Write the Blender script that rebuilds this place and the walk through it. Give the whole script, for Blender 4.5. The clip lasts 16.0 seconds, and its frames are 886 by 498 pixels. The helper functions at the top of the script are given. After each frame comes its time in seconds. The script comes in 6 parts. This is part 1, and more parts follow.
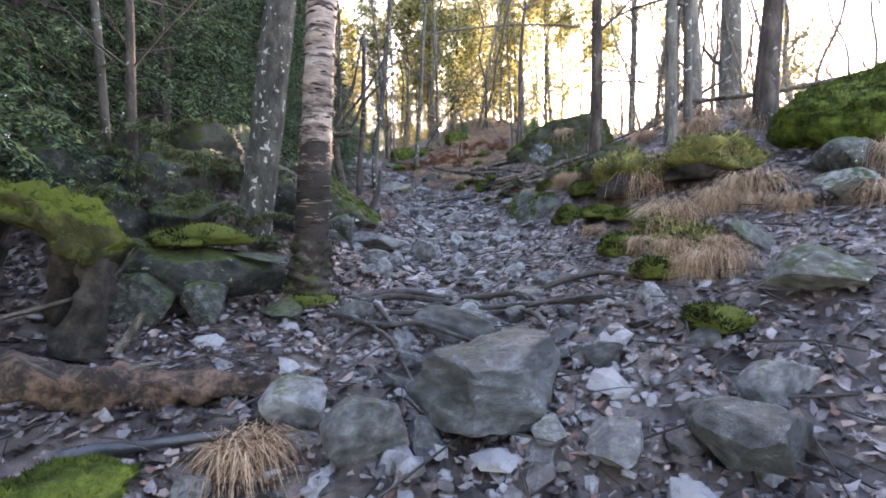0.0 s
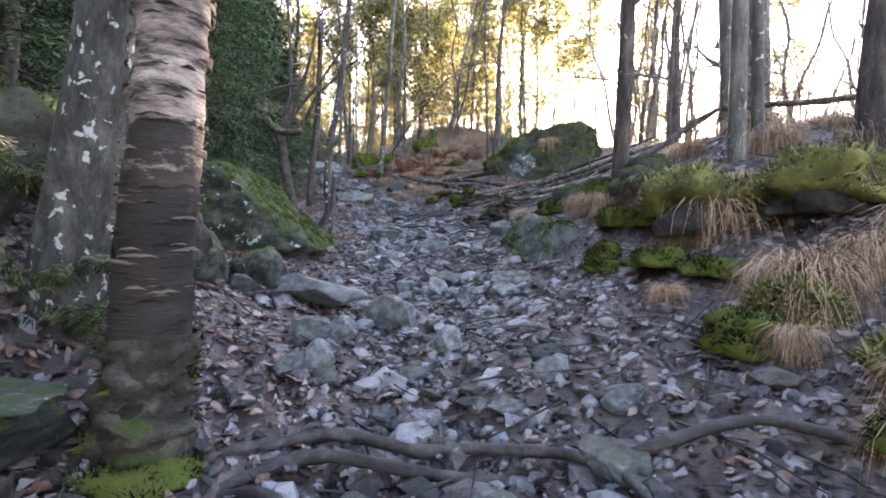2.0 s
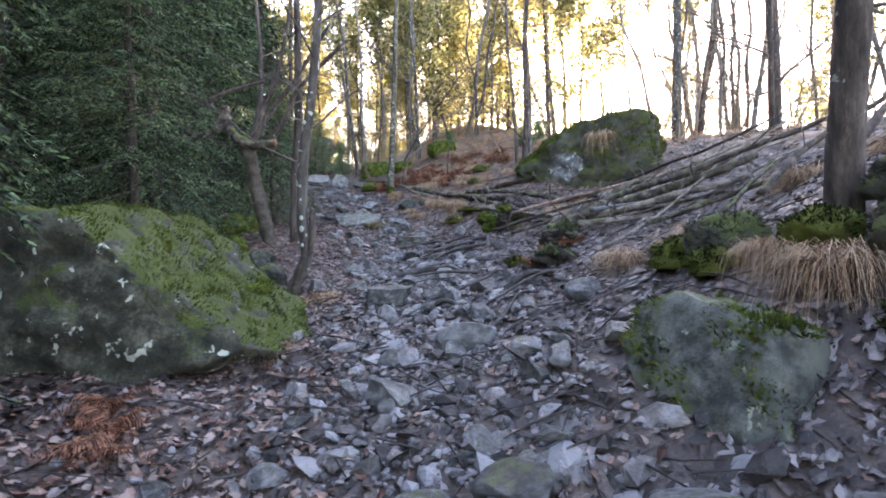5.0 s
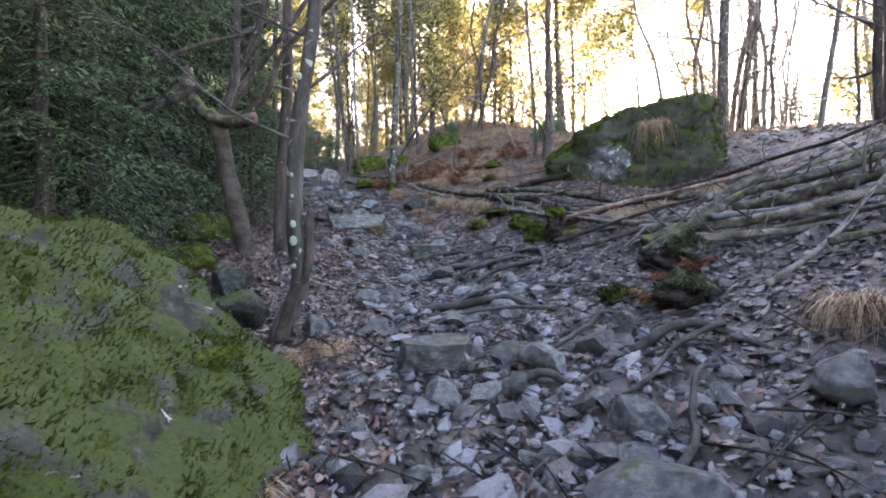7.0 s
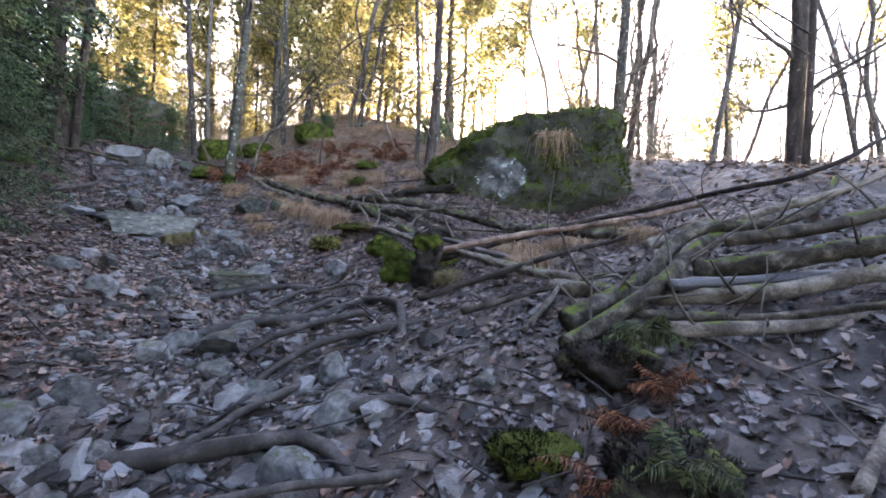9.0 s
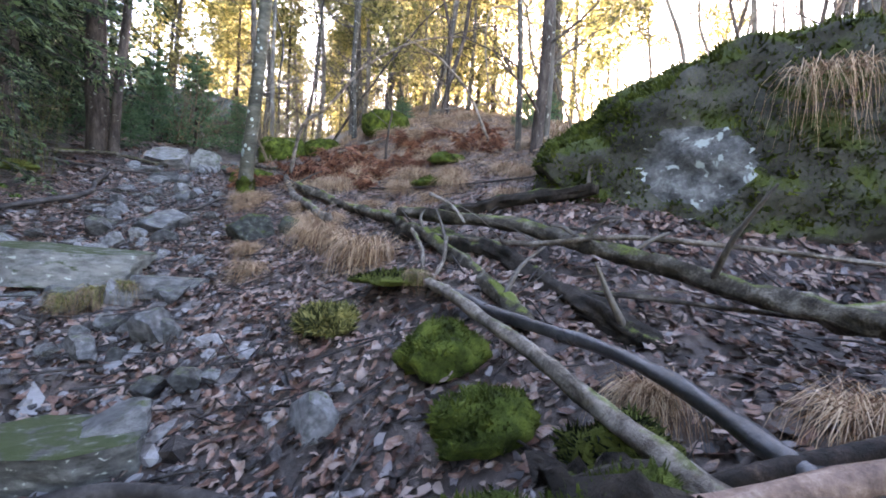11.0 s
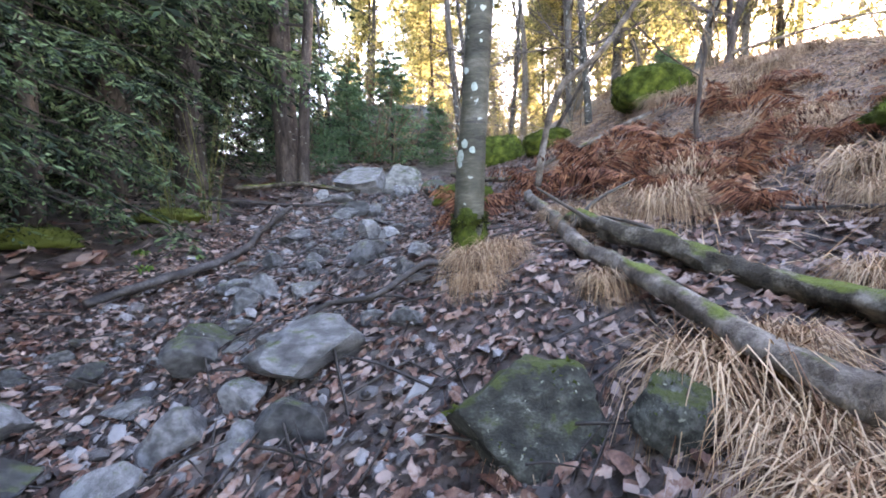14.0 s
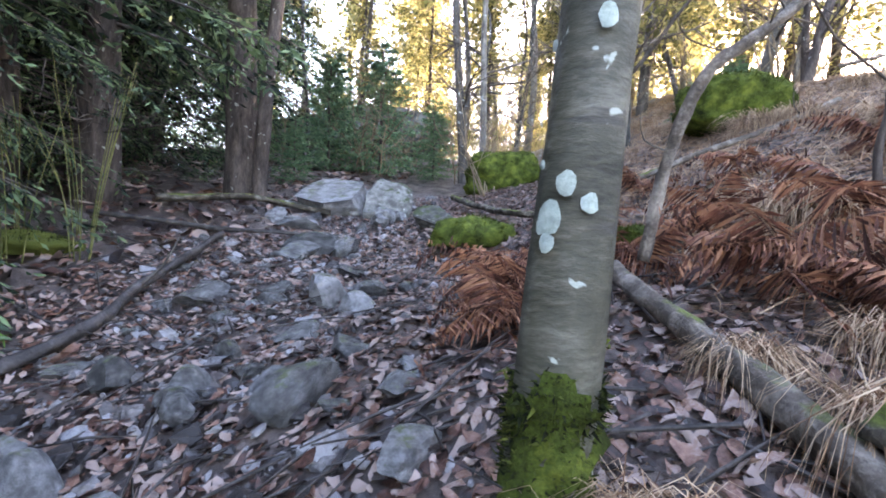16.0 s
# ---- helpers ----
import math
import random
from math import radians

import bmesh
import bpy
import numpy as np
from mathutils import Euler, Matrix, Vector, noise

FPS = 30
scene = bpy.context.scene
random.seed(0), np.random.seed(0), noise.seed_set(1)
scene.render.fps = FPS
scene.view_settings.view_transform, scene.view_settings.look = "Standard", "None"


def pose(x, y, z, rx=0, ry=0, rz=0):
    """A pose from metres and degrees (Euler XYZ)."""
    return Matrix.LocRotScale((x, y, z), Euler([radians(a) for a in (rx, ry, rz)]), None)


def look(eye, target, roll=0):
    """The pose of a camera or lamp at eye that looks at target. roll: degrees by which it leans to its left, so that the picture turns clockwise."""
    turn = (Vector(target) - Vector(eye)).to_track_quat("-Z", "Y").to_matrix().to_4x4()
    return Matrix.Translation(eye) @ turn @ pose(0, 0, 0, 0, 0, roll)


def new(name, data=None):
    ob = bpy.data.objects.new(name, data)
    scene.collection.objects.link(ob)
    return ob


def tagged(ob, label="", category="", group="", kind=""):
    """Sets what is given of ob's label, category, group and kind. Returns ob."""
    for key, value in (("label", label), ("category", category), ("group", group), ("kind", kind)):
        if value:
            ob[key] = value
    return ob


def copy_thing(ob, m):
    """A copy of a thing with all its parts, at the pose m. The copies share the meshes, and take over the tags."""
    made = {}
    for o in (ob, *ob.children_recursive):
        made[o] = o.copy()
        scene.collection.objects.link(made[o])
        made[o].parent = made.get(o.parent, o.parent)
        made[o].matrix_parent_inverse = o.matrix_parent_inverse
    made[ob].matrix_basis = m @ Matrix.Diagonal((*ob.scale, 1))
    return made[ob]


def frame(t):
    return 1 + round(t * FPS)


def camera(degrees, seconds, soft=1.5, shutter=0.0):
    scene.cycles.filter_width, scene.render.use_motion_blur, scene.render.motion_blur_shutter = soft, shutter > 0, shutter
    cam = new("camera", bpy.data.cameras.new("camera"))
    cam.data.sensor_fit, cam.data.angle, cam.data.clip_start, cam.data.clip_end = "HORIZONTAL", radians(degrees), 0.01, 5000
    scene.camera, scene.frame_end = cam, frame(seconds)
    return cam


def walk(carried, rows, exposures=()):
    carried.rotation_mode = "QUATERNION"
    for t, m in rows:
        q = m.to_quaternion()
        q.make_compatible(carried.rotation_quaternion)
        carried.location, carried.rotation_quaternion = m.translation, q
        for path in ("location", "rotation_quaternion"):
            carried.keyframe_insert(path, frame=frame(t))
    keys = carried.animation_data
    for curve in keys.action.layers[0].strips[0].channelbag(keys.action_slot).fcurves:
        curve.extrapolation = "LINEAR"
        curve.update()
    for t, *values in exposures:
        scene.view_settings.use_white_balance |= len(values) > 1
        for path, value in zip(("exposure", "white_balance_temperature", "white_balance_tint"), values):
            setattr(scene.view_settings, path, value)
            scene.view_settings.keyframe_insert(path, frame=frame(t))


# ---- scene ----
cam = camera(86.5, 16.0, 1.8)
PATH = [
    (0, (0.08, 0.048, 1.332), (0.058, 2.047, 1.277), -0.8),
    (0.5, (0.08, 0.45, 1.464), (0.163, 2.448, 1.411), 0.5),
    (1, (0.057, 0.985, 1.503), (0.192, 2.98, 1.468), 1.0),
    (1.5, (-0.049, 1.437, 1.65), (0.042, 3.434, 1.596), 0.7),
    (2, (-0.051, 1.983, 1.654), (0.087, 3.978, 1.632), 0.7),
    (2.5, (-0.061, 2.456, 1.688), (0.024, 4.455, 1.695), -1.1),
    (3, (-0.077, 2.805, 2.011), (0.11, 4.795, 1.954), -1.1),
    (3.5, (0.068, 3.162, 1.98), (0.384, 5.136, 1.938), -0.5),
    (4, (0.093, 3.633, 1.988), (0.38, 5.613, 1.971), -1.7),
    (4.5, (0.02, 4.174, 2.179), (0.205, 6.165, 2.151), -2.2),
    (5, (-0.005, 4.571, 2.248), (0.044, 6.57, 2.236), -2.3),
    (5.2, (-0.102, 4.695, 2.228), (-0.121, 6.694, 2.208), -2.5),
    (7.3, (-0.563, 6.606, 2.528), (-0.365, 8.596, 2.513), -1.0),
    (7.5, (-0.549, 6.733, 2.591), (-0.285, 8.716, 2.582), -0.7),
    (8, (-0.471, 7.177, 2.722), (-0.024, 9.126, 2.701), -0.1),
    (8.2, (-0.386, 7.338, 2.734), (0.152, 9.264, 2.723), 0.5),
    (10.3, (0.85, 10.483, 3.05), (1.469, 12.385, 3.048), 2.8),
    (10.5, (0.871, 10.781, 3.165), (1.401, 12.709, 3.14), 3.1),
    (11, (0.85, 11.493, 3.222), (1.053, 13.482, 3.202), 2.3),
    (11.5, (0.645, 12.122, 3.321), (0.549, 14.119, 3.272), 1.6),
    (12, (0.557, 12.718, 3.406), (0.449, 14.715, 3.379), 2.4),
    (12.5, (0.403, 13.316, 3.518), (0.179, 15.303, 3.511), 0.8),
    (13, (0.149, 13.849, 3.72), (-0.251, 15.808, 3.687), 1.0),
    (13.5, (-0.113, 14.377, 3.675), (-0.617, 16.312, 3.643), 0.7),
    (14, (-0.366, 14.903, 3.789), (-0.96, 16.812, 3.753), -1.5),
    (14.5, (-0.518, 15.377, 3.972), (-1.084, 17.295, 3.931), 0.3),
    (15, (-0.662, 15.812, 4.086), (-1.238, 17.727, 4.062), -0.7),
    (15.5, (-0.877, 16.25, 4.207), (-1.486, 18.155, 4.185), 0.3),
    (16, (-1.045, 16.661, 4.216), (-1.574, 18.59, 4.221), 2.4),
]
walk(cam, [(t, look(eye, target, roll)) for t, eye, target, roll in PATH], [(0, 3.88, 7300, 29), (2.5, 3.88, 7300, 29), (5, 4.02, 7300, 29), (8, 3.75, 7300, 29), (10.5, 3.7, 7300, 29), (11, 4.1, 7300, 29), (11.5, 4.38, 7400, 29), (13, 4.45, 7500, 31), (16, 4.48, 7150, 30)])

# ---- world and sun ----
SUN_TURN, SUN_UP = 18.0, 13.0
world = bpy.data.worlds.new("world")
scene.world = world
world.use_nodes = True
sky = world.node_tree.nodes.new("ShaderNodeTexSky")
sky.sky_type, sky.sun_disc = "NISHITA", False
sky.sun_elevation, sky.sun_rotation = radians(SUN_UP), radians(SUN_TURN)
world.node_tree.links.new(sky.outputs[0], world.node_tree.nodes["Background"].inputs[0])
world.node_tree.nodes["Background"].inputs[1].default_value = 0.15
sun = new("sun", bpy.data.lights.new("sun", "SUN"))
sun.data.energy, sun.data.angle, sun.data.color = 4.5, radians(0.5), (1.0, 0.86, 0.66)
sun.matrix_world = look(Vector((math.sin(radians(SUN_TURN)) * 60, math.cos(radians(SUN_TURN)) * 60, math.tan(radians(SUN_UP)) * 60)), (0, 0, 0))


# ---- materials ----
def material(name, stops, scale=6.0, rough=0.8, bump=0.3, fine=60.0, stretch=(1, 1, 1), moss=None, per="none", leafy=0.0, spots=None, gloss=0.4, rings=None, foot=None):
    """stops: colours from dark to light, mixed by noise of two scales. moss: (colour, amount) on faces that look up. per: object or island.
    spots: (colour, scale, amount). rings: (colour, scale, amount), bands across z. foot: (dark, light, height), rough old bark low on a trunk."""
    m = bpy.data.materials.new(name)
    m.use_nodes = True
    nodes, links = m.node_tree.nodes, m.node_tree.links
    b = nodes["Principled BSDF"]

    def node(kind, **values):
        n = nodes.new(kind)
        for k, v in values.items():
            n.inputs[k.replace("_", " ")].default_value = v
        return n

    where = node("ShaderNodeTexCoord")
    shift = node("ShaderNodeMapping", Scale=stretch)
    links.new(where.outputs["Object"], shift.inputs["Vector"])
    big = node("ShaderNodeTexNoise", Scale=scale, Detail=6.0, Roughness=0.62)
    small = node("ShaderNodeTexNoise", Scale=fine, Detail=5.0, Roughness=0.7)
    links.new(shift.outputs[0], big.inputs["Vector"])
    links.new(shift.outputs[0], small.inputs["Vector"])
    total = node("ShaderNodeMath")
    total.operation = "MULTIPLY_ADD"
    links.new(small.outputs[0], total.inputs[0])
    total.inputs[1].default_value = 0.45
    links.new(big.outputs[0], total.inputs[2])
    value = total
    if per != "none":
        info = node("ShaderNodeObjectInfo" if per == "object" else "ShaderNodeNewGeometry")
        more = node("ShaderNodeMath")
        more.operation = "MULTIPLY_ADD"
        links.new(info.outputs["Random" if per == "object" else "Random Per Island"], more.inputs[0])
        more.inputs[1].default_value = 0.3 if per == "object" else 0.7
        links.new(total.outputs[0], more.inputs[2])
        value = node("ShaderNodeMath")
        value.operation = "ADD"
        links.new(more.outputs[0], value.inputs[0])
        value.inputs[1].default_value = -0.15 if per == "object" else -0.35
    ramp = node("ShaderNodeValToRGB")
    links.new(value.outputs[0], ramp.inputs[0])
    spread = ramp.color_ramp.elements
    while len(spread) < len(stops):
        spread.new(0.5)
    for k, c in enumerate(stops):
        spread[k].position = 0.52 + 0.42 * k / max(1, len(stops) - 1)
        spread[k].color = (*c, 1)
    colour = ramp.outputs[0]

    def blend(mask, c):
        nonlocal colour
        mix = nodes.new("ShaderNodeMix")
        mix.data_type = "RGBA"
        links.new(mask, mix.inputs[0])
        links.new(colour, mix.inputs[6])
        if isinstance(c, tuple):
            mix.inputs[7].default_value = (*c, 1)
        else:
            links.new(c, mix.inputs[7])
        colour = mix.outputs[2]

    def mapped(socket, low, high):
        r = node("ShaderNodeMapRange")
        links.new(socket, r.inputs[0])
        r.inputs[1].default_value, r.inputs[2].default_value = low, high
        return r.outputs[0]

    if rings:
        band = node("ShaderNodeTexNoise", Scale=rings[1], Detail=4.0, Roughness=0.6)
        flat = node("ShaderNodeMapping", Scale=(0.12, 0.12, 1))
        links.new(where.outputs["Object"], flat.inputs["Vector"])
        links.new(flat.outputs[0], band.inputs["Vector"])
        blend(mapped(band.outputs[0], 1 - rings[2], 1 - rings[2] + 0.06), rings[0])
    if foot:
        axes = node("ShaderNodeSeparateXYZ")
        links.new(where.outputs["Object"], axes.inputs[0])
        ragged = node("ShaderNodeTexNoise", Scale=5.0, Detail=7.0, Roughness=0.7)
        wide = node("ShaderNodeMapping", Scale=(0.8, 0.8, 2.2))
        links.new(where.outputs["Object"], wide.inputs["Vector"])
        links.new(wide.outputs[0], ragged.inputs["Vector"])
        low = node("ShaderNodeMath")
        low.operation = "MULTIPLY_ADD"
        links.new(ragged.outputs[0], low.inputs[0])
        low.inputs[1].default_value = -2.6
        links.new(axes.outputs[2], low.inputs[2])
        crack = node("ShaderNodeValToRGB")
        links.new(total.outputs[0], crack.inputs[0])
        crack.color_ramp.elements[0].position, crack.color_ramp.elements[1].position = 0.5, 0.95
        crack.color_ramp.elements[0].color, crack.color_ramp.elements[1].color = (*foot[0], 1), (*foot[1], 1)
        blend(mapped(low.outputs[0], foot[2] - 1.3 + 0.15, foot[2] - 1.3 - 0.15), crack.outputs[0])
    if spots:
        cell = node("ShaderNodeTexNoise", Scale=spots[1], Detail=3.0, Roughness=0.5, Distortion=0.4)
        links.new(where.outputs["Object"], cell.inputs["Vector"])
        blend(mapped(cell.outputs[0], 1 - spots[2], 1 - spots[2] + 0.03), spots[0])
    if moss:
        face = node("ShaderNodeNewGeometry")
        part_z = node("ShaderNodeSeparateXYZ")
        links.new(face.outputs["Normal"], part_z.inputs[0])
        lump = node("ShaderNodeTexNoise", Scale=3.5, Detail=6.0, Roughness=0.65)
        links.new(where.outputs["Object"], lump.inputs["Vector"])
        add = node("ShaderNodeMath")
        add.operation = "MULTIPLY_ADD"
        links.new(lump.outputs[0], add.inputs[0])
        add.inputs[1].default_value = 3.4
        links.new(part_z.outputs[2], add.inputs[2])
        tone = node("ShaderNodeValToRGB")
        links.new(small.outputs[0], tone.inputs[0])
        tone.color_ramp.elements[0].position, tone.color_ramp.elements[1].position = 0.3, 0.7
        tone.color_ramp.elements[0].color = (*[v * 0.45 for v in moss[0]], 1)
        tone.color_ramp.elements[1].color = (*moss[0], 1)
        edge = 2.9 - 2.2 * moss[1]
        blend(mapped(add.outputs[0], edge, edge + 0.35), tone.outputs[0])
    links.new(colour, b.inputs["Base Color"])
    wet = node("ShaderNodeMapRange")
    links.new(big.outputs[0], wet.inputs[0])
    wet.inputs[1].default_value, wet.inputs[2].default_value = 0.3, 0.7
    wet.inputs[3].default_value, wet.inputs[4].default_value = min(1, rough + 0.12), rough - 0.12
    links.new(wet.outputs[0], b.inputs["Roughness"])
    b.inputs["Specular IOR Level"].default_value = gloss
    if bump:
        relief = node("ShaderNodeBump", Strength=bump, Distance=0.02)
        links.new(total.outputs[0], relief.inputs["Height"])
        links.new(relief.outputs[0], b.inputs["Normal"])
    if leafy:
        thin = node("ShaderNodeBsdfTranslucent")
        links.new(colour, thin.inputs["Color"])
        mix = node("ShaderNodeMixShader", Fac=leafy)
        links.new(b.outputs[0], mix.inputs[1])
        links.new(thin.outputs[0], mix.inputs[2])
        links.new(mix.outputs[0], nodes["Material Output"].inputs[0])
    return m


GREEN = (0.045, 0.066, 0.018)
m_soil = material("soil", [(0.008, 0.006, 0.005), (0.055, 0.04, 0.034), (0.15, 0.115, 0.10)], 4.5, 0.42, 1.0, 60, gloss=0.5)
m_stone = material("grey_stone", [(0.024, 0.025, 0.025), (0.095, 0.098, 0.10), (0.25, 0.255, 0.265)], 3, 0.4, 0.9, 45, per="object", moss=((0.09, 0.12, 0.04), 0.1), gloss=0.5)
m_gravel = material("gravel", [(0.018, 0.016, 0.016), (0.075, 0.069, 0.069), (0.2, 0.192, 0.196)], 5, 0.4, 0.6, 70, per="island", gloss=0.5)
m_rubble = material("rubble", [(0.010, 0.008, 0.008), (0.055, 0.046, 0.043), (0.12, 0.11, 0.108), (0.22, 0.217, 0.225)], 7, 0.38, 1.0, 50, per="island", gloss=0.5)
m_mossy = material("mossy_stone", [(0.03, 0.03, 0.028), (0.095, 0.097, 0.09), (0.22, 0.222, 0.21)], 4, 0.75, 0.6, 60, moss=(GREEN, 0.27), per="object", spots=((0.42, 0.45, 0.4), 8, 0.33))
m_boulder = material("boulder_stone", [(0.018, 0.018, 0.014), (0.05, 0.05, 0.038), (0.10, 0.10, 0.08)], 3, 0.88, 0.9, 55, moss=((0.065, 0.088, 0.013), 0.42), spots=((0.22, 0.24, 0.2), 13, 0.3))
m_wetrock = material("dark_wet_rock", [(0.010, 0.011, 0.010), (0.045, 0.048, 0.046), (0.15, 0.155, 0.158)], 5, 0.33, 1.0, 35, moss=((0.05, 0.065, 0.03), 0.08), gloss=0.5)
m_bankrock = material("dark_bank_rock", [(0.006, 0.007, 0.006), (0.026, 0.029, 0.024), (0.10, 0.11, 0.095)], 5, 0.7, 1.0, 32, moss=((0.06, 0.082, 0.016), 0.28), per="object", spots=((0.2, 0.22, 0.18), 11, 0.34))
m_redpole = material("barked_reddish_wood", [(0.06, 0.035, 0.028), (0.2, 0.125, 0.095), (0.42, 0.31, 0.25)], 7, 0.6, 0.6, 60, stretch=(1, 1, 1))
m_oldrock = material("old_lichen_rock", [(0.008, 0.008, 0.006), (0.03, 0.031, 0.021), (0.11, 0.11, 0.08)], 6, 0.92, 1.0, 40, moss=((0.06, 0.08, 0.016), 0.3), spots=((0.34, 0.36, 0.31), 10, 0.36))
m_cliff = material("cliff_stone", [(0.03, 0.034, 0.03), (0.10, 0.108, 0.10), (0.22, 0.235, 0.225)], 2.5, 0.8, 0.8, 9, moss=((0.09, 0.13, 0.04), 0.3))
m_bare = material("bare_rock", [(0.018, 0.018, 0.017), (0.075, 0.077, 0.074), (0.2, 0.205, 0.2)], 7, 0.75, 1.0, 40, spots=((0.3, 0.34, 0.32), 9, 0.4))
m_moss = material("moss", [(0.010, 0.015, 0.004), (0.055, 0.077, 0.013), (0.14, 0.17, 0.028)], 9, 0.95, 1.0, 120, gloss=0.15)
m_darkmoss = material("dark_moss", [(0.005, 0.007, 0.002), (0.024, 0.033, 0.008), (0.08, 0.095, 0.02)], 9, 0.95, 1.0, 120, per="island", gloss=0.15)
m_turf = material("turf", [(0.03, 0.027, 0.012), (0.09, 0.085, 0.024), (0.22, 0.19, 0.06)], 6, 0.95, 1.0, 90, gloss=0.15)
m_mosslog = material("moss_on_wood", [(0.02, 0.02, 0.01), (0.05, 0.05, 0.02), (0.12, 0.12, 0.04)], 7, 0.95, 1.0, 100, moss=((0.12, 0.14, 0.02), 0.42), gloss=0.15)
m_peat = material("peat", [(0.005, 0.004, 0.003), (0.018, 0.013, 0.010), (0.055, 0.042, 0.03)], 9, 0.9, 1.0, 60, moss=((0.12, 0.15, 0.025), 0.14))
m_wood = material("dead_wood", [(0.02, 0.016, 0.013), (0.105, 0.085, 0.068), (0.30, 0.26, 0.22)], 8, 0.78, 1.0, 80, stretch=(1, 1, 1), per="object", moss=((0.13, 0.165, 0.025), 0.1))
m_mosswood = material("mossy_wood", [(0.012, 0.010, 0.008), (0.06, 0.05, 0.037), (0.25, 0.225, 0.185)], 9, 0.88, 1.0, 90, moss=((0.13, 0.165, 0.025), 0.2))
m_rotten = material("rotten_wood", [(0.004, 0.003, 0.002), (0.02, 0.012, 0.009), (0.13, 0.08, 0.055)], 11, 0.8, 0.9, 40, per="object")
m_wet = material("wet_dark_wood", [(0.018, 0.018, 0.02), (0.04, 0.04, 0.045), (0.08, 0.08, 0.09)], 5, 0.35, 0.4, 50, gloss=0.6)
m_root = material("root_bark", [(0.010, 0.008, 0.008), (0.034, 0.029, 0.027), (0.09, 0.08, 0.076)], 8, 0.6, 0.7, 60)
m_pink = material("pink_birch_bark", [(0.09, 0.063, 0.052), (0.3, 0.225, 0.19), (0.54, 0.44, 0.39)], 5, 0.75, 0.9, 60, stretch=(0.4, 0.4, 1.8), rings=((0.05, 0.034, 0.03), 13, 0.43), foot=((0.004, 0.003, 0.003), (0.045, 0.031, 0.024), 1.3), moss=((0.06, 0.085, 0.014), 0.2))
m_curl = material("peeling_bark", [(0.02, 0.014, 0.012), (0.08, 0.056, 0.045), (0.26, 0.2, 0.17)], 9, 0.8, 0.5, 70, per="island")
m_footmoss = material("birch_foot", [(0.010, 0.009, 0.007), (0.04, 0.034, 0.026), (0.10, 0.085, 0.065)], 9, 0.9, 1.0, 55, stretch=(1, 1, 1.4), moss=((0.05, 0.07, 0.014), 0.26))
m_white = material("white_birch_bark", [(0.018, 0.018, 0.015), (0.055, 0.053, 0.045), (0.13, 0.12, 0.105)], 8, 0.9, 1.0, 50, stretch=(1.4, 1.4, 0.6), spots=((0.44, 0.43, 0.4), 16, 0.37))
m_aspen = material("smooth_grey_bark", [(0.02, 0.02, 0.013), (0.062, 0.06, 0.042), (0.15, 0.142, 0.11)], 7, 0.62, 0.5, 60, stretch=(0.5, 0.5, 1.6), rings=((0.045, 0.042, 0.035), 16, 0.42), spots=((0.34, 0.37, 0.33), 13, 0.34))
m_lichen = material("pale_lichen", [(0.2, 0.25, 0.22), (0.32, 0.38, 0.345), (0.43, 0.49, 0.45)], 20, 0.9, 0.4, 120)
m_dark = material("dark_bark", [(0.018, 0.014, 0.012), (0.06, 0.046, 0.04), (0.13, 0.105, 0.09)], 7, 0.9, 1.0, 45, stretch=(1.5, 1.5, 0.4), spots=((0.28, 0.29, 0.26), 13, 0.33))
m_mossbark = material("mossy_dark_bark", [(0.018, 0.015, 0.012), (0.055, 0.045, 0.036), (0.12, 0.10, 0.085)], 7, 0.9, 1.0, 45, moss=((0.16, 0.2, 0.03), 0.34))
m_bark = material("grey_bark", [(0.045, 0.04, 0.036), (0.11, 0.10, 0.088), (0.22, 0.205, 0.18)], 6, 0.85, 0.8, 45, stretch=(1.5, 1.5, 0.4), per="object", spots=((0.34, 0.36, 0.33), 10, 0.36))
m_twig = material("twig_bark", [(0.04, 0.034, 0.03), (0.09, 0.078, 0.068), (0.16, 0.14, 0.12)], 6, 0.85, 0.4, 60, per="object")
m_dry = material("dry_twig", [(0.09, 0.065, 0.04), (0.19, 0.145, 0.095), (0.3, 0.24, 0.16)], 6, 0.85, 0.3, 60, per="object")
m_litter = material("dead_leaves", [(0.006, 0.004, 0.004), (0.038, 0.024, 0.021), (0.10, 0.075, 0.068), (0.21, 0.185, 0.186)], 6, 0.36, 0.5, 80, per="island", leafy=0.08, gloss=0.5)
m_brown = material("brown_leaves", [(0.009, 0.004, 0.003), (0.08, 0.031, 0.02), (0.19, 0.098, 0.067), (0.28, 0.205, 0.175)], 6, 0.45, 0.5, 80, per="island", leafy=0.08, gloss=0.5)
m_leaf = material("pale_dead_leaf", [(0.04, 0.03, 0.028), (0.12, 0.10, 0.098), (0.28, 0.275, 0.295)], 6, 0.45, 0.3, 80, per="object", leafy=0.1)
m_straw = material("straw", [(0.13, 0.062, 0.03), (0.36, 0.21, 0.115), (0.56, 0.40, 0.26)], 6, 0.7, 0.2, 60, per="island", leafy=0.25)
m_thatch = material("withered_straw", [(0.05, 0.027, 0.016), (0.18, 0.105, 0.06), (0.36, 0.25, 0.16)], 6, 0.75, 0.2, 60, per="island", leafy=0.15)
m_grass = material("green_grass", [(0.04, 0.048, 0.014), (0.12, 0.125, 0.035), (0.3, 0.27, 0.1)], 6, 0.7, 0.2, 60, per="island", leafy=0.25)
